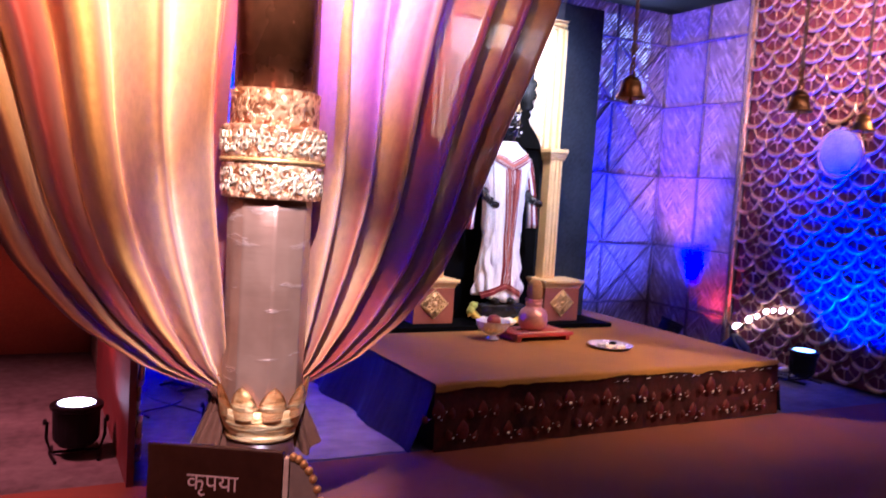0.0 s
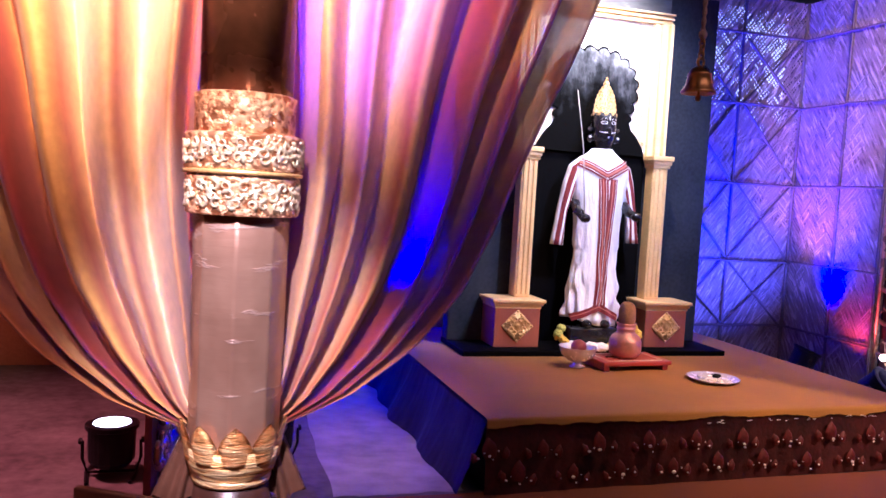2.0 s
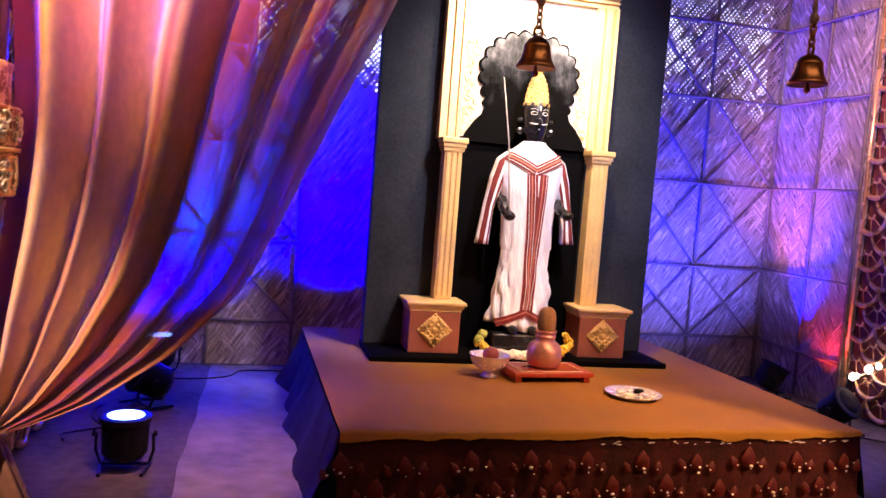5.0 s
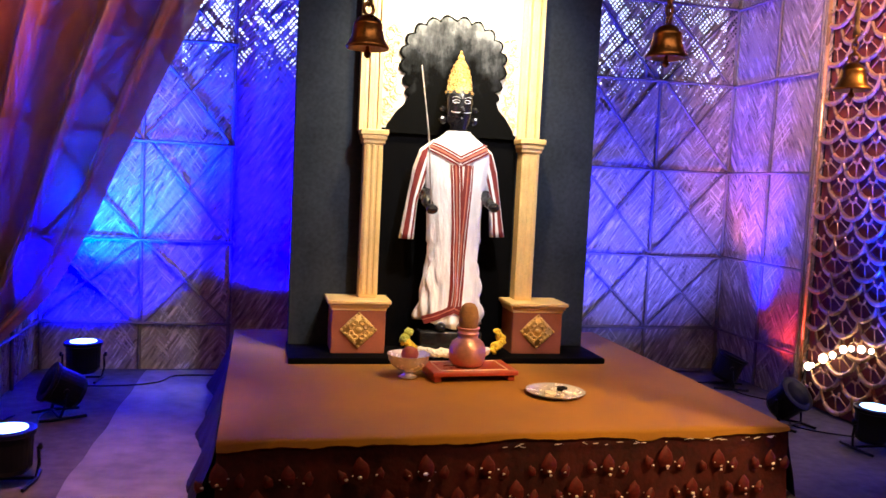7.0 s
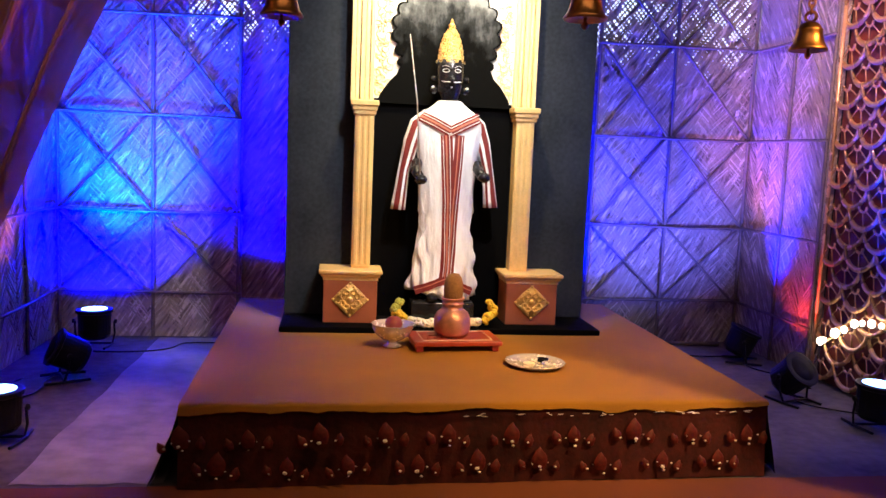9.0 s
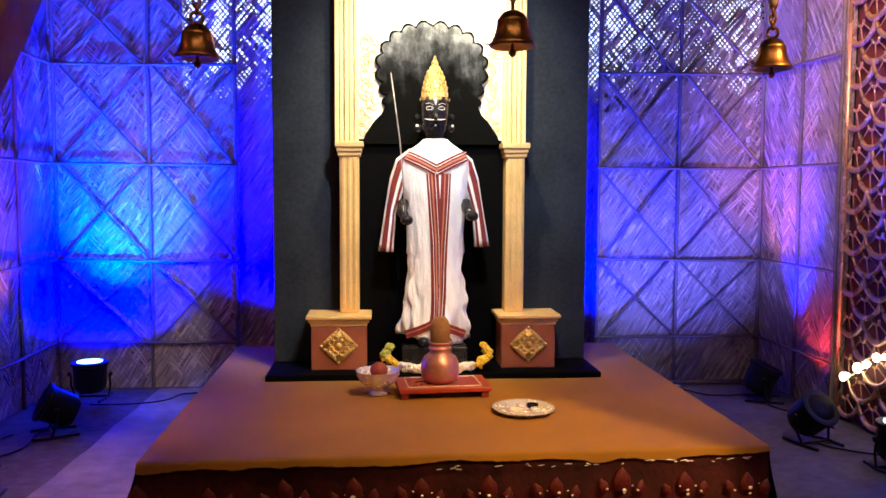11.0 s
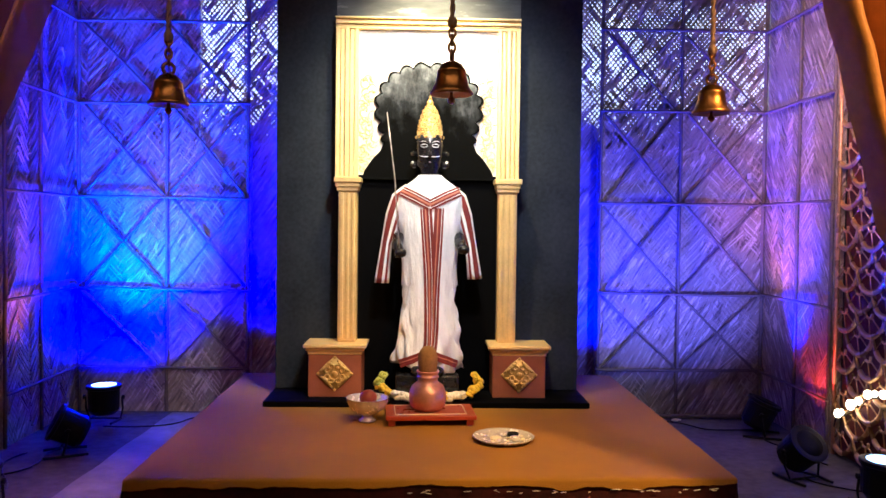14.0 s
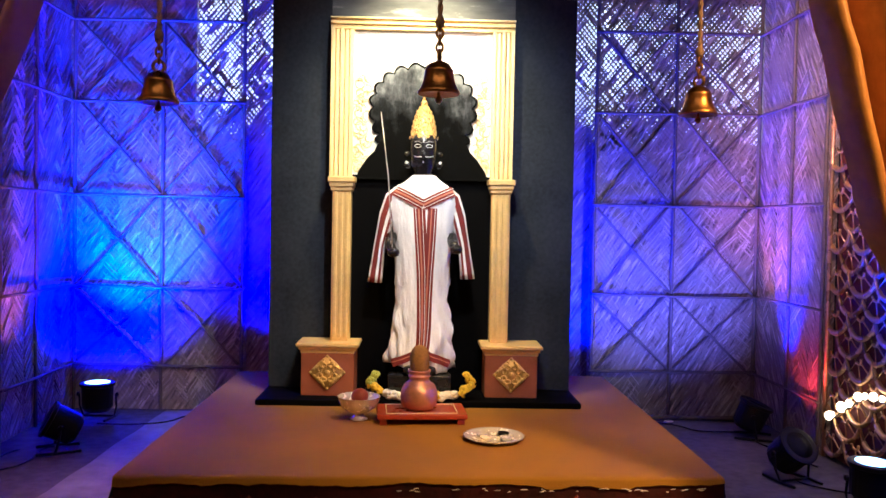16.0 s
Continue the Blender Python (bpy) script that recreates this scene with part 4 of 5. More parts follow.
box(bm, at_stat(-0.20, -0.12, PL), at_stat(0.20, 0.12, 0.56), 0.012)
for sx in (-1, 1):
    ball(bm, at_stat(sx * 0.07, -0.08, 0.585), 0.05, 0, 2, (0.8, 1.5, 0.7))
tube(bm, [at_stat(-0.178, -0.18, 1.30), at_stat(-0.215, -0.16, 1.80), at_stat(-0.268, -0.12, 2.20)], [0.0045, 0.004, 0.003], 6, 4)
bmesh.ops.recalc_face_normals(bm, faces=bm.faces[:])
single("statue", bm, [STONE, ROBE, MAROON, RELIEF, GREYPANEL, SALMON], "black stone statue in white maroon-bordered robe and gold crown", "statue", smooth=True)

# ---- gate: pillars and drapes ----
SPREAD = [(0.60, 0.13), (0.68, 0.17), (0.75, 0.37), (0.90, 0.59), (1.10, 0.77), (1.30, 0.88), (1.60, 1.02), (1.90, 1.14), (2.20, 1.24), (3.50, 1.56)]


def drape(px, sx, seed, label, cloth, wider=0.0):
    """Cloth gathered from a wide top into a tie beside the pillar."""
    folds = [random.Random(seed + i).uniform(0.65, 1.35) for i in range(6)]
    cum = [sum(folds[:i]) / sum(folds) for i in range(7)]

    def fold(u):
        for i in range(6):
            if u <= cum[i + 1]:
                return math.sin(2 * math.pi * (u - cum[i]) / (cum[i + 1] - cum[i]))
        return 0.0

    def pt(u, v):
        z = 3.50 - 2.86 * v
        outer = lerp(SPREAD, z) + wider * max(0.0, 1 - abs(z - 1.50) / 0.60)
        inner = 0.095 + 0.025 * min(1.0, (z - 0.64) / 0.6)
        w = max(0.0, outer - inner)
        sag = 0.018 * math.sin(3.1 * u + 5 * z) * w
        off = inner + w * (u ** 0.92) + sag
        deep = 0.022 + 0.075 * min(1.0, w / 0.8)
        y = -1.03 + 0.20 * u * min(1.0, w / 0.7) + deep * (fold(u) + 0.14 * math.sin(29 * u + 1.5 * z)) + 0.012 * noise.noise((u * 6, z * 1.5, seed))
        off += 0.010 * math.cos(2 * math.pi * u * 6) * min(1, w)
        return (sx * off, y + 1.05, z)

    d = thing("drape", (px, -1.05, 0), label, "curtain", "gate drapes")
    bm = BM()
    grid(bm, 200, 70, pt, uv=True)
    part("cloth", bm, cloth, d, "", True)
    bm = BM()
    pts = [(sx * (0.10 + 0.055 * math.cos(a)), 0.02 + 0.075 * math.sin(a), 0.665 + 0.012 * math.cos(2 * a)) for a in [2 * math.pi * i / 20 for i in range(20)]]
    tube(bm, pts, 0.016, 8, closed=True)
    part("tieback", bm, SHAFT2, d, "dark satin tieback", True)
    bm = BM()

    def tail(u, v):
        a = 2 * math.pi * u
        r = 0.035 + 0.030 * v + 0.010 * math.sin(7 * a) * (0.4 + v)
        return (sx * (0.115 + 0.05 * v + r * math.cos(a)), 0.02 + r * math.sin(a), 0.66 - 0.20 * v - 0.02 * math.sin(3 * a) * v)

    grid(bm, 56, 8, tail, uv=True)
    part("tail", bm, SHAFT2, d, "dark gathered cloth tail", True)
    return d


def gate_pillar(px):
    p = thing("gate_pillar", (px, -1.08, 0), "round satin-wrapped pillar with embossed gold bands and lotus base", "pillar", "gate pillars")
    bm = BM()
    lathe(bm, [(0.20, 0), (0.20, 0.06), (0.17, 0.08), (0.16, 0.40), (0.12, 0.46), (0.11, 0.54)], 32)
    part("foot", bm, SIGNBOARD, p, "dark foot of the pillar", True)
    bm = BM()
    lathe(bm, [(0.085, 0.520), (0.118, 0.525), (0.122, 0.540), (0.116, 0.548), (0.128, 0.560), (0.140, 0.600), (0.146, 0.640), (0.10, 0.640)], 40)
    part("lotus_cup", bm, PETAL, p, "embossed gold cup", True)
    n = 9
    petal = BM()

    def pet(u, v):
        w = 0.054 * math.sin(math.pi * min(1, 0.28 + 0.72 * v)) ** 0.8 * (1 if v < 1 else 0)
        a = (u - 0.5) * 2 * w / 0.15
        r = 0.136 + 0.020 * v + 0.008 * (1 - (2 * u - 1) ** 2)
        return (r * math.sin(a), -r * math.cos(a), 0.600 + 0.125 * v)

    grid(petal, 6, 10, pet)
    bmesh.ops.solidify(petal, geom=petal.faces[:], thickness=0.004)
    me = mesh_of("lotus_petal", petal, PETAL, True)
    for i in range(n):
        ob = new("lotus_petal", me)
        ob.parent = p
        ob.matrix_basis = pose(0, 0, 0, 0, 0, 360 * i / n)
    bm = BM()
    lathe(bm, [(0.126, 0.60), (0.133, 0.66), (0.134, 0.85), (0.135, 1.00), (0.136, 1.18), (0.138, 1.36), (0.132, 1.365)], 96, wave=lambda a, z: 1 + 0.045 * (1 - abs(math.sin(4.0 * a + 0.5))) ** 2 + 0.005 * math.sin(5 * a + 9 * z) + 0.005 * noise.noise((math.cos(a) * 3, math.sin(a) * 3, z * 7)))
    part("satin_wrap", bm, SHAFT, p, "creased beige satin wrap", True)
    for z0, z1, r in ((1.345, 1.463, 0.163), (1.478, 1.585, 0.170)):
        bm = BM()
        lathe(bm, [(0.13, z0), (r, z0), (r + 0.006, z0 + 0.006), (r + 0.002, z0 + 0.018), (r + 0.002, z1 - 0.018), (r + 0.008, z1 - 0.008), (r, z1), (0.13, z1)], 48)
        gb = part("gold_band", bm, FOIL, p, "embossed gold band", True)
        bm = BM()
        rr = random.Random(int(z0 * 100))
        zc, hh = (z0 + z1) / 2, (z1 - z0) / 2 - 0.024
        for k in range(30):
            a0 = 2 * math.pi * k / 30
            for q in range(3):
                sgn, ph = rr.choice((-1, 1)), rr.uniform(0, 6.28)
                cs, cz, rad = rr.uniform(-0.016, 0.016), zc + hh * (q - 1) * 0.72, rr.uniform(0.011, 0.017)
                pts = []
                for t in range(9):
                    w = ph + sgn * t * 0.72
                    rt = rad * (1.25 - t * 0.11)
                    a = a0 + (cs + rt * math.cos(w)) / r
                    pts.append(((r + 0.005) * math.cos(a), (r + 0.005) * math.sin(a), cz + rt * math.sin(w)))
                tube(bm, pts, [0.0062 * (1 - t / 13) for t in range(9)], 5)
        part("scroll_relief", bm, GILT, gb, "gilt scrolls, coloured paler for their highlights", True)["kind"] = "stuff"
    bm = BM()
    lathe(bm, [(0.15, 1.462), (0.176, 1.464), (0.178, 1.476), (0.15, 1.480)], 40)
    part("band_rim", bm, GOLD, p, "", True)
    bm = BM()
    lathe(bm, [(0.140, 1.58), (0.150, 1.585), (0.148, 1.66), (0.152, 1.70), (0.140, 1.705)], 40)
    part("gold_band", bm, FOIL, p, "narrow embossed gold band", True)
    bm = BM()
    lathe(bm, [(0.138, 1.70), (0.140, 2.6), (0.140, 3.5)], 40, wave=lambda a, z: 1 + 0.01 * math.sin(6 * a + 2 * z))
    part("upper_shaft", bm, SHAFT2, p, "bronze satin upper shaft", True)
    return p


gate_pillar(-2.557)
gate_pillar(2.60)
drape(-2.557, 1, 3, "striped peach, gold and maroon satin drape tied to the pillar", CLOTH)
drape(-2.557, -1, 21, "striped peach and maroon satin drape spread towards the red-lit aisle", CLOTH)
drape(2.60, -1, 40, "gold-brown satin drape beside the lattice screen", GOLDCLOTH, 0.12)
bm = BM()
box(bm, (-4.6, -1.12, 3.44), (4.6, -0.86, 3.60), 0.01)
single("beam_gate", bm, DARKCLOTH, "cloth-wrapped beam carrying the drapes", "beam", "structure")

# ---- sign at the foot of the pillar ----
sign = thing("sign_board", (-2.79, -1.47, 0), "dark brown notice board with pale lettering and scalloped side panel", "sign", turn=-30)
bm = BM()
box(bm, (-0.20, -0.012, 0.0), (0.20, 0.012, 0.625), 0.004)
part("board", bm, SIGNBOARD, sign)
bm = BM()
box(bm, (0.203, -0.016, 0.0), (0.219, 0.012, 0.610), 0.003)
part("white_edge", bm, WHITE, sign, "white edge strip")
bm = BM()
arc = [(0.222, 0.0)] + [(0.222 + 0.135 * math.sin(t) * (1 + 0.035 * math.cos(14 * t)), 0.610 - 0.50 * (1 - math.cos(t))) for t in [math.pi / 2 * i / 40 for i in range(41)]]
arc = [(x, max(0.0, z)) for x, z in arc]
slab(bm, arc, -0.010, 0.008)
bmesh.ops.recalc_face_normals(bm, faces=bm.faces[:])
part("side_panel", bm, GREYPANEL, sign, "grey scalloped side panel")
bead = mesh_of("gold_bead", ball(BM(), (0, 0, 0), 0.013, sub=2), GOLD, True)
for i in range(14):
    t = math.pi / 2 * (i + 0.5) / 14
    ob = new("gold_bead", bead)
    ob.parent = sign
    ob.matrix_basis = pose(0.222 + 0.140 * math.sin(t), -0.006, max(0.014, 0.613 - 0.49 * (1 - math.cos(t))))


def lettering(body, x, z, size, parent):
    cu = bpy.data.curves.new("lettering", "FONT")
    cu.body, cu.size, cu.extrude = body, size, 0.001
    tmp = bpy.data.objects.new("lettering", cu)
    scene.collection.objects.link(tmp)
    dg = bpy.context.evaluated_depsgraph_get()
    me = bpy.data.meshes.new_from_object(tmp.evaluated_get(dg))
    bpy.data.objects.remove(tmp)
    me.name = "lettering"
    me.materials.clear()
    me.materials.append(LETTER)
    ob = new("lettering", me)
    ob.parent = parent
    ob.matrix_basis = pose(x, -0.0135, z, 90, 0, 0)
    return tagged(ob, "pale pink lettering")


lettering("\u0915\u0943\u092a\u092f\u093e", -0.080, 0.497, 0.070, sign)
rr = random.Random(2)
for x0, x1, zz in ((-0.135, 0.085, 0.425), (-0.15, 0.02, 0.335), (0.04, 0.13, 0.335)):
    bm = BM()
    box(bm, (x0, -0.0145, zz + 0.022), (x1, -0.011, zz + 0.030), 0.001)
    x = x0 + 0.008
    while x < x1 - 0.014:
        w = rr.uniform(0.008, 0.016)
        box(bm, (x, -0.0140, zz - rr.uniform(0.012, 0.026)), (x + w, -0.011, zz + 0.0215), 0.001)
        x += w + rr.uniform(0.006, 0.016)
    part("text_bar", bm, LETTER, sign, "unreadable line of pale lettering")

# ---- stage lamps ----


def par_lamp(at, tilt, turn, lens, label, lit_r=0.062, base=0.0):
    """A par can on a bent bracket with two feet."""
    t = thing("par_lamp", at, label, "stage lamp", "stage lamps", turn)
    body = BM()
    lathe(body, [(0.030, -0.125), (0.080, -0.120), (0.104, -0.090), (0.110, 0.06), (0.122, 0.065), (0.122, 0.085), (0.108, 0.088)], 28, wave=lambda a, z: 1 + (0.02 * (math.cos(12 * a) > 0) if z < 0 else 0))
    can = part("housing", body, CASE, t, "", False)
    can.matrix_basis = pose(0, 0, 0.175, tilt, 0, 0)
    b = BM()
    lathe(b, [(0.086, 0.0882), (0.086, 0.0890), (0.03, 0.0900), (0.004, 0.0902)], 24)
    part("lens", b, lens, can, "", True)
    b = BM()
    tube(b, [(-0.130, 0, 0.175), (-0.132, 0.01, 0.09), (-0.110, 0.03, 0.012), (0.110, 0.03, 0.012), (0.132, 0.01, 0.09), (0.130, 0, 0.175)], 0.008, 6)
    part("bracket", b, CASE, t)
    for sx in (-1, 1):
        b = BM()
        tube(b, [(sx * 0.095, -0.12, 0.008), (sx * 0.115, 0.03, 0.010), (sx * 0.105, 0.14, 0.008)], 0.009, 6)
        part("foot", b, CASE, t)
        b = BM()
        lathe(b, [(0.016, 0), (0.016, 0.014), (0.006, 0.018)], 12)
        k = part("knob", b, CASE, t)
        k.matrix_basis = pose(sx * 0.132, 0, 0.175, 0, 90 * sx, 0)
    return t


LENS_OFF = surface("dark_lens", (0.003, 0.003, 0.005), 0.6, vary=0.2, relief=0, Specular_IOR_Level=0.15)
par_lamp((-2.33, 2.28, 0.06), 0, 0, LED_BLUE, "black par lamp lit blue at the foot of the mat wall")
par_lamp((-2.295, 0.56, 0), 0, 0, LED_BLUE, "black par lamp lit blue on the floor beside the stage")
par_lamp((-2.32, 1.66, 0), -62, 115, LENS_OFF, "unlit black par lamp tipped over on its bracket")
par_lamp((-3.06, 0.44, 0), 0, 0, LED_PINK, "black par lamp glowing pinkish white in the aisle")
par_lamp((2.44, 2.20, 0.0), -22, 250, LENS_OFF, "black par lamp facing the side mat")
par_lamp((2.26, 1.20, 0), -48, 200, LENS_OFF, "black par lamp tilted on its bracket")
par_lamp((2.43, 0.63, 0.02), 2, 0, LED_BLUE, "black par lamp lit blue below the lattice screen")
# glowing balls stand in for reflections in the shiny backing; flex added
bar = thing("glare_row", (2.70, 1.30, 0), "row of glaring warm-white balls standing in for reflections on the lattice foot", "string lights")
GLARES = ((0.300, 0.305), (0.262, 0.322), (0.150, 0.395), (0.060, 0.438), (-0.040, 0.500), (-0.115, 0.520), (-0.205, 0.535), (-0.295, 0.542))
bm = BM()
tube(bm, [(0.0, 0.36, 0.20), (0.0, 0.34, 0.27)] + [(0.006, y, z - 0.024) for y, z in GLARES] + [(0.0, -0.40, 0.50)], 0.005, 6)
part("flex", bm, CASE, bar, "black flex added under the glare balls", True)
for i, (y, z) in enumerate(GLARES):
    bm = BM()
    ball(bm, (-0.006, y, z), (0.026, 0.018, 0.030, 0.022, 0.025, 0.018, 0.024, 0.017)[i], sub=2, squash=(1, 1, 1.15))
    part("glare_ball", bm, GLARE_WHITE, bar, "", True)

# cables along the floor
random.seed(31)
for a, b in (((-2.3, 2.3), (-1.5, 2.62)), ((-2.32, 1.7), (-2.68, 0.9)), ((2.44, 2.2), (2.62, 1.4)), ((2.26, 1.2), (2.66, 0.8)), ((-2.29, 0.6), (-2.6, 1.6)), ((2.44, 2.3), (1.5, 2.62))):
    pts = []
    for i in range(26):
        t = i / 25
        pts.append((a[0] + (b[0] - a[0]) * t + 0.07 * math.sin(9 * t + a[0]), a[1] + (b[1] - a[1]) * t + 0.06 * math.sin(7 * t + b[1]), 0.008))
    single("cable", tube(BM(), pts, 0.0055, 6), CASE, "thin black cable trailing on the floor", "cable", smooth=True)
bm = BM()
tube(bm, [(1.55, 2.66, 0.02), (2.0, 2.70, 0.022), (2.5, 2.68, 0.02)], 0.016, 7)
single("bamboo_stick", bm, BAMBOO, "loose bamboo stick lying along the wall foot", "stick", smooth=True)
for x, y, s in ((1.95, 2.60, 0.03), (2.70, 1.02, 0.05), (2.60, 0.86, 0.03)):
    bm = BM()
    ball(bm, (x, y, s * 0.42), s, sub=2, squash=(1.3, 0.8, 0.42))
    for v in bm.verts:
        v.co += 0.25 * s * Vector((noise.noise(v.co * 40), noise.noise(v.co * 41 + Vector((3, 0, 0))), 0))
    single("paper_scrap", bm, IVORY, "crumpled white paper scrap on the floor", "litter")

bm = BM()
grid(bm, 4, 5, lambda u, v: (2.545 + 0.034 * u, 2.795 - 0.006 * math.sin(3 * u + 2 * v), 1.900 + 0.046 * v + 0.010 * u))
bmesh.ops.solidify(bm, geom=bm.faces[:], thickness=0.002)
single("paper_tag", bm, IVORY, "small white paper tag caught on the bamboo cane", "tag", smooth=True)

# ---- bells on ropes ----


def bell(at, swing, label):
    t = thing("bell", at, label, "bell", "hanging bells", swing)
    b = BM()
    lathe(b, [(0.042, 0.008), (0.064, 0.0), (0.067, 0.006), (0.061, 0.014), (0.053, 0.028), (0.047, 0.050), (0.044, 0.070), (0.045, 0.074), (0.040, 0.080), (0.032, 0.093), (0.018, 0.101), (0.008, 0.105)], 32)
    part("body", b, BRASS, t, "", True)
    b = BM()
    lathe(b, [(0.004, 0.03), (0.005, -0.004), (0.011, -0.012), (0.011, -0.020), (0.004, -0.028)], 12)
    part("clapper", b, BRASS, t, "", True)
    b = BM()
    tube(b, [(0.018 * math.cos(a), 0, 0.120 + 0.018 * math.sin(a)) for a in [2 * math.pi * i / 16 for i in range(16)]], 0.0055, 6, closed=True)
    part("crown_ring", b, BRASS, t, "", True)
    b = BM()
    for i in range(4):
        z = 0.146 + 0.022 * i
        tube(b, [((0.010 * math.cos(a)) * (i % 2), (0.010 * math.cos(a)) * (1 - i % 2), z + 0.016 * math.sin(a)) for a in [2 * math.pi * k / 12 for k in range(12)]], 0.0045, 5, closed=True)
    part("chain", b, BRASS, t, "", True)
    b = BM()
    n = 150
    top = 3.60 - at[2]
    for s in (0, math.pi):
        tube(b, [(0.0045 * math.cos(s + i * 0.9), 0.0045 * math.sin(s + i * 0.9), 0.213 + (top - 0.213) * i / n) for i in range(n + 1)], 0.0055, 5)
    ball(b, (0, 0, 0.223), 0.016, sub=2, squash=(1, 1, 1.3))
    part("rope", b, ROPE, t, "twisted jute rope with a knot", True)
    return t


bell((-0.874, -0.891, 1.880), 20, "brass bell hanging on a jute rope before the blue wall")
bell((0.043, -1.052, 1.903), 80, "brass bell hanging on a jute rope before the niche")
bell((0.964, -0.747, 1.902), 140, "brass bell hanging on a jute rope before the violet wall")

# ---- offerings on the stage ----
stool = thing("offering_stool", (0.012, 1.045, DECK + 0.003), "low red lacquered wooden stool with white painted lines", "stool", turn=4)
bm = BM()
box(bm, (-0.255, -0.15, 0.034), (0.255, 0.15, 0.062), 0.006)
top = part("top", bm, REDWOOD, stool)
for dx in (-0.22, 0.22):
    part("runner_foot", box(BM(), (dx - 0.02, -0.13, 0.0), (dx + 0.02, 0.13, 0.034), 0.003), REDWOOD, stool)
for pts in ([(-0.20, -0.115), (0.20, -0.115), (0.20, 0.115), (-0.20, 0.115)],):
    bm = BM()
    q = []
    for (xa, ya), (xb, yb) in zip(pts, pts[1:] + pts[:1]):
        for i in range(8):
            q.append((xa + (xb - xa) * i / 8, ya + (yb - ya) * i / 8 + 0.002 * math.sin(i * 2), 0.063))
    tube(bm, q, 0.003, 5, closed=True)
    part("painted_border", bm, IVORY, top, "white painted border")
for sx in (-1, 1):
    bm = BM()
    tube(bm, [(sx * (0.155 + 0.028 * math.cos(a)), 0.065 * math.sin(a) * math.cos(a * 0.5), 0.063) for a in [2 * math.pi * i / 20 for i in range(20)]], 0.003, 5, closed=True)
    part("painted_loop", bm, IVORY, top, "white painted loop")

pot = thing("kalash_pot", (0.0, 1.045, DECK + 0.065), "round copper pot holding a brown coconut", "pot")
bm = BM()
lathe(bm, [(0.060, 0.0), (0.082, 0.006), (0.102, 0.030), (0.107, 0.070), (0.104, 0.110), (0.090, 0.142), (0.066, 0.160), (0.058, 0.168), (0.058, 0.186), (0.064, 0.190), (0.064, 0.196), (0.058, 0.200), (0.060, 0.216), (0.066, 0.220), (0.066, 0.228), (0.056, 0.226)], 40)
part("body", bm, COPPER, pot, "", True)
bm = BM()
lathe(bm, [(0.030, 0.190), (0.052, 0.224), (0.057, 0.265), (0.055, 0.310), (0.046, 0.345), (0.030, 0.364), (0.006, 0.370)], 28, wave=lambda a, z: 1 + 0.05 * noise.noise((math.cos(a) * 2, math.sin(a) * 2, z * 30)))
part("coconut", bm, HUSK, pot, "fibrous brown coconut", True)

bowl = thing("footed_bowl", (-0.345, 1.03, DECK + 0.003), "silver footed bowl holding a red-brown fruit", "bowl")
bm = BM()
lathe(bm, [(0.045, 0.0), (0.052, 0.006), (0.030, 0.022), (0.026, 0.036), (0.060, 0.046), (0.098, 0.074), (0.114, 0.108), (0.118, 0.134), (0.124, 0.137), (0.115, 0.130), (0.108, 0.106), (0.090, 0.080), (0.03, 0.060)], 56, wave=lambda a, z: 1 + 0.025 * math.cos(14 * a) * min(1, max(0, (z - 0.05) * 20)))
part("bowl", bm, SILVER, bowl, "", True)
bm = BM()
ball(bm, (0.005, 0.0, 0.134), 0.050, sub=3, squash=(1, 1, 0.92))
part("fruit", bm, FRUIT, bowl, "dark red fruit", True)

plate = thing("offering_plate", (0.398, 0.637, DECK + 0.003), "round silver plate with ritual powders", "plate")
bm = BM()
lathe(bm, [(0.125, 0.0), (0.135, 0.003), (0.160, 0.024), (0.162, 0.019), (0.160, 0.022), (0.150, 0.018), (0.132, 0.006), (0.004, 0.005)], 72, wave=lambda a, z: 1 + (0.02 * math.cos(24 * a) if z > 0.01 else 0))
part("dish", bm, SILVER, plate, "", True)
random.seed(5)
for i, (dx, dy, m) in enumerate(((-0.06, 0.03, SILVER), (0.055, 0.045, LENS_OFF), (0.06, -0.04, SILVER), (-0.045, -0.05, IVORY), (0.0, 0.06, SILVER))):
    bm = BM()
    lathe(bm, [(0.024, 0.0), (0.030, 0.012), (0.031, 0.020), (0.027, 0.020), (0.022, 0.012), (0.004, 0.012)], 20, (dx, dy, 0.006))
    part("small_cup", bm, m, plate, "", True)
bm = BM()
for i in range(26):
    a, r = random.uniform(0, 6.28), 0.11 * math.sqrt(random.random())
    ball(bm, (r * math.cos(a), r * math.sin(a), 0.011), random.uniform(0.006, 0.012), sub=1, squash=(1.3, 0.9, 0.6))
part("offerings", bm, IVORY, plate, "scattered petals and grains")["kind"] = "stuff"

# flower garland laid round the statue's foot
gar = thing("flower_garland", (0.01, 1.40, PL), "garland of yellow marigolds and white tuberoses on the plinth", "garland")
random.seed(17)


def bloom(seedv):
    b = BM()
    rr = random.Random(seedv)
    for k in range(16):
        a, e = rr.uniform(0, 6.28), rr.uniform(-0.4, 1.5)
        d = Vector((math.cos(a) * math.cos(e), math.sin(a) * math.cos(e), math.sin(e)))
        ball(b, d * 0.013, 0.012, sub=1, squash=(1, 1, 0.8))
    return b


meshes = [mesh_of("bloom", bloom(i), m, True) for i, m in enumerate((YELLOW, IVORY, GREENISH))]
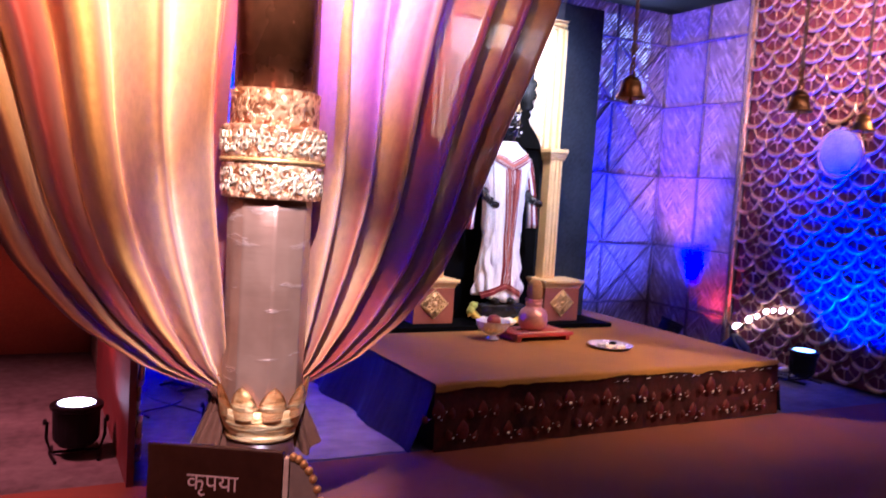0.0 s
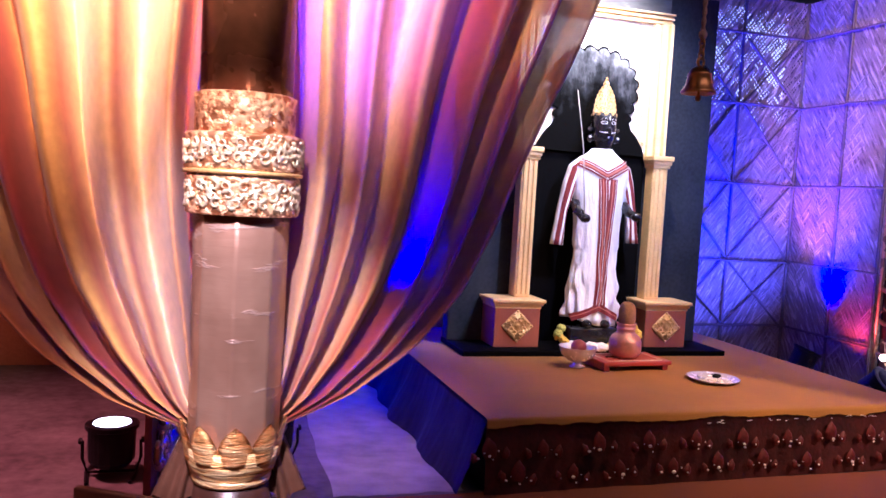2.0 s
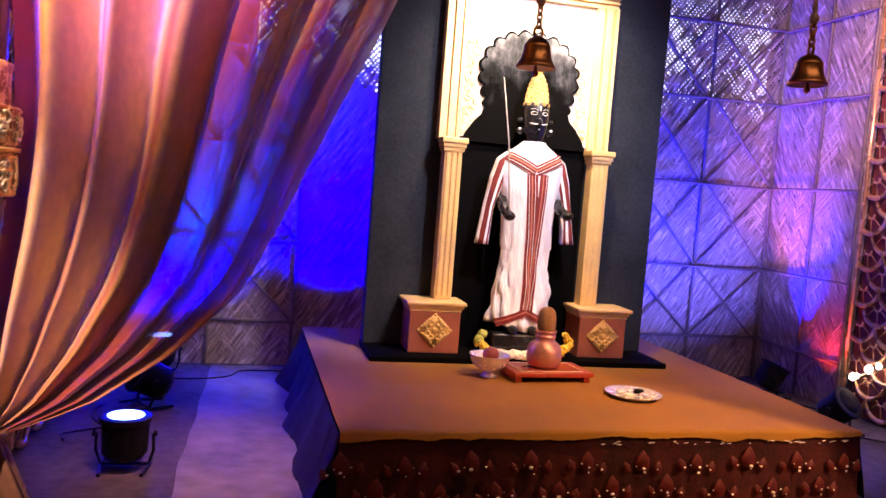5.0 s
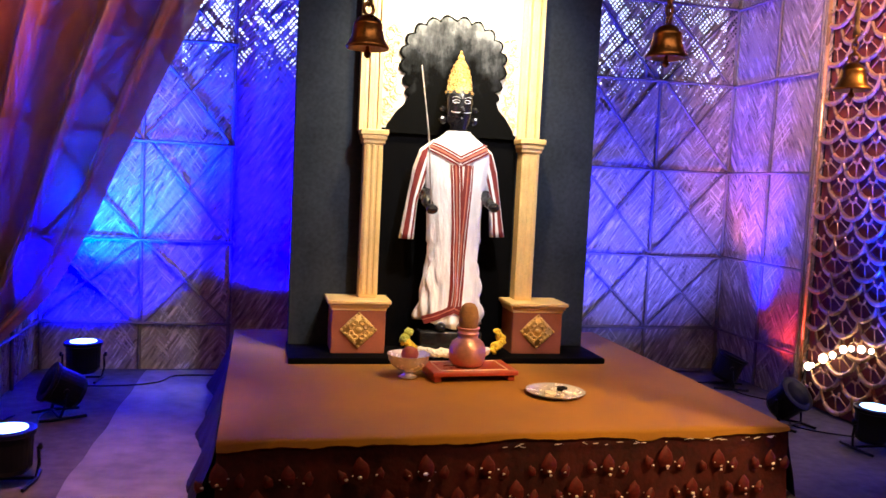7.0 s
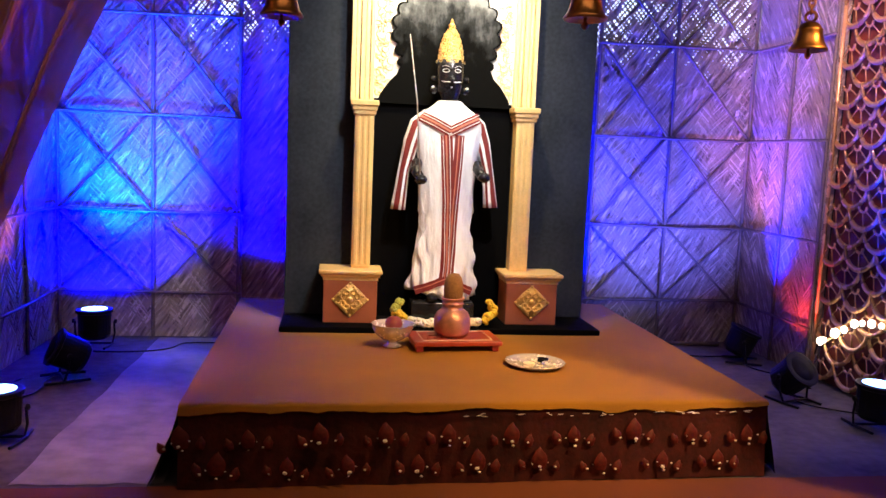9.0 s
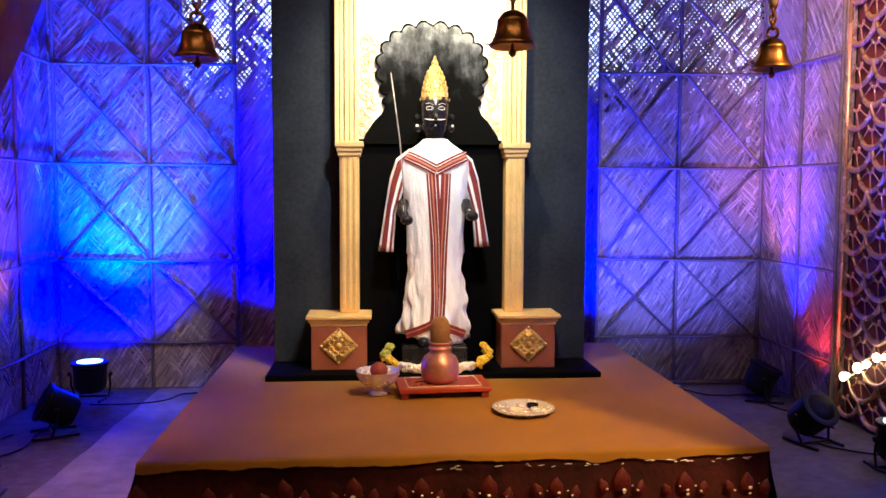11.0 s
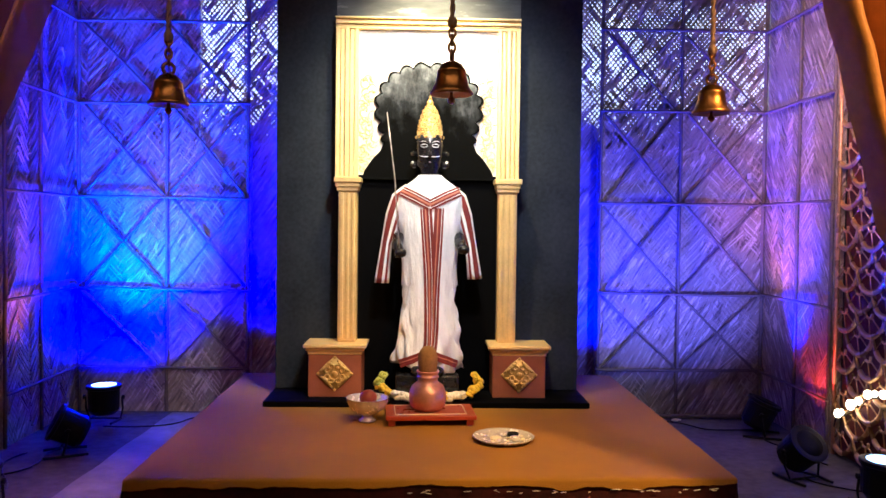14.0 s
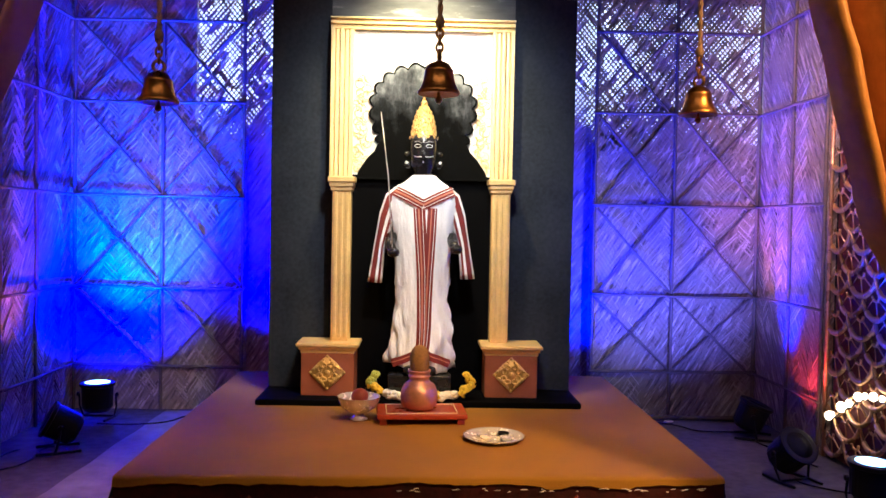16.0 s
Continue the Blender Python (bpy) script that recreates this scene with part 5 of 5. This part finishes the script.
for i in range(58):
    t = i / 57
    x = -0.30 + 0.60 * t + random.uniform(-0.01, 0.01)
    up = max(0.0, abs(t - 0.5) * 2 - 0.72) / 0.28
    y = -0.005 + 0.02 * math.sin(9 * t) + 0.05 * up
    z = 0.018 + random.uniform(0, 0.018) + 0.115 * up
    if up > 0:
        x = math.copysign(0.225 + 0.09 * math.sin(up * 2.4), x - 0.0)
    kind = 2 if up > 0.55 and t < 0.5 else (0 if (up > 0.1 or (0.57 < t < 0.70)) else 1)
    ob = new("bloom", meshes[kind])
    ob.parent = gar
    ob.matrix_basis = pose(x, y, z, random.uniform(0, 40), random.uniform(0, 40), random.uniform(0, 360)) @ Matrix.Scale(random.uniform(1.1, 1.6), 4)

# ---- leafy garland along the wall tops ----
random.seed(23)
leaf = BM()
vs = [leaf.verts.new(p) for p in ((0, 0, 0), (0.022, 0.004, 0.035), (0, 0.010, 0.085), (-0.022, 0.004, 0.035), (0, -0.004, 0.04))]
for q in ((0, 1, 4), (1, 2, 4), (2, 3, 4), (3, 0, 4)):
    leaf.faces.new([vs[i] for i in q])
lv = [v.co.copy() for v in leaf.verts]
lf = [[v.index for v in f.verts] for f in leaf.faces]
leaf.free()
verts, faces = [], []
for i in range(2600):
    if i % 3:
        x, y = random.uniform(-2.7, 2.7), 2.80 + random.uniform(-0.05, 0.04)
    else:
        x, y = 2.70 + random.uniform(-0.04, 0.03), random.uniform(-0.6, 2.8)
    z = 3.42 + random.gauss(0, 0.055)
    m = pose(x, y, z, random.uniform(0, 360), random.uniform(0, 360), random.uniform(0, 360)) @ Matrix.Scale(random.uniform(0.9, 1.7), 4)
    n = len(verts)
    verts += [m @ v for v in lv]
    faces += [[n + k for k in f] for f in lf]
me = bpy.data.meshes.new("leaf_garland")
me.from_pydata(verts, [], faces)
me.materials.append(LEAF)
tagged(new("leaf_garland", me), "dark leafy garland along the top of the mat walls", "garland", kind="stuff")

# ---- lattice screens of overlapping fan scales ----
lattice = thing("lattice_screen", (2.735, 0.45, 0), "gold fan-scale lattice screen on a dark red backing", "screen", "lattice screens")
LATBACK = surface("dark_red_backing", (0.16, 0.03, 0.025), 0.6, fine=50, broad=3, vary=0.4, relief=0.003)
bm = BM()
box(bm, (0.05, -1.32, 0.0), (0.08, 1.28, 3.44))
part("backing", bm, LATBACK, lattice, "dark red backing sheet")
for y in (1.285, -1.325):
    bm = BM()
    tube(bm, [(0, y, 0.0), (0, y, 1.7), (0, y, 3.44)], 0.014, 10)
    part("post", bm, LATTICE, lattice, "", True)
bm = BM()
R = 0.148
tube(bm, [(0.012 * math.cos(a * 2), R * math.cos(a), -R * math.sin(a)) for a in [math.pi * i / 18 for i in range(19)]], [0.010 + 0.009 * math.sin(math.pi * i / 18) for i in range(19)], 6)
for d in (35, 85, 135):
    a = radians(d + 5)
    tube(bm, [(0.004, 0.03 * math.cos(a), -0.03 * math.sin(a)), (0.0, (R - 0.012) * math.cos(a), -(R - 0.012) * math.sin(a))], 0.0045, 5)
tube(bm, [(0.006, 0.036 * math.cos(a), -0.036 * math.sin(a)) for a in [math.pi * i / 8 for i in range(9)]], 0.009, 5)
scale_me = mesh_of("fan_scale", bm, LATTICE, True)
random.seed(8)
row, z = 0, 0.18
while z < 3.45:
    for c in range(9):
        y = -1.17 + 0.296 * c + (0.148 if row % 2 else 0.0)
        if y > 1.20:
            continue
        ob = new("fan_scale", scale_me)
        ob.parent = lattice
        ob.matrix_basis = pose(0.012 * (row % 2) + random.uniform(-0.006, 0.006), y, z, random.uniform(-4, 4), -9, random.uniform(-4, 4))
    row += 1
    z += 0.135
strip = thing("lattice_screen", (-2.80, 0.82, 0), "gold fan-scale lattice screen beside the blue-lit mat", "screen", "lattice screens", 180)
bm = BM()
box(bm, (0.05, -0.91, 0.0), (0.08, 0.91, 3.44))
part("backing", bm, LATBACK, strip, "dark red backing sheet")
for r in range(24):
    for c in range(5 + r % 2):
        ob = new("fan_scale", scale_me)
        ob.parent = strip
        ob.matrix_basis = pose(0.012 * (r % 2), -0.592 - 0.148 * (r % 2) + 0.296 * c, 0.18 + 0.135 * r, random.uniform(-4, 4), -9, random.uniform(-4, 4))

# round plaque on the screen
plq = thing("round_plaque", (2.695, 0.66, 1.93), "round grey plaque with a thin rim on the lattice screen", "plaque")
bm = BM()
lathe(bm, [(0.19, 0.0), (0.19, 0.015), (0.17, 0.024), (0.004, 0.030)], 40)
o = part("disc", bm, PLAQUE, plq, "", True)
o.matrix_basis = pose(0, 0, 0, 0, -90, 0)
bm = BM()
tube(bm, [(-0.012, 0.205 * math.cos(a), 0.205 * math.sin(a)) for a in [2 * math.pi * i / 40 for i in range(40)]], 0.014, 8, closed=True)
part("rim", bm, LATTICE, plq, "thin gold rim", True)
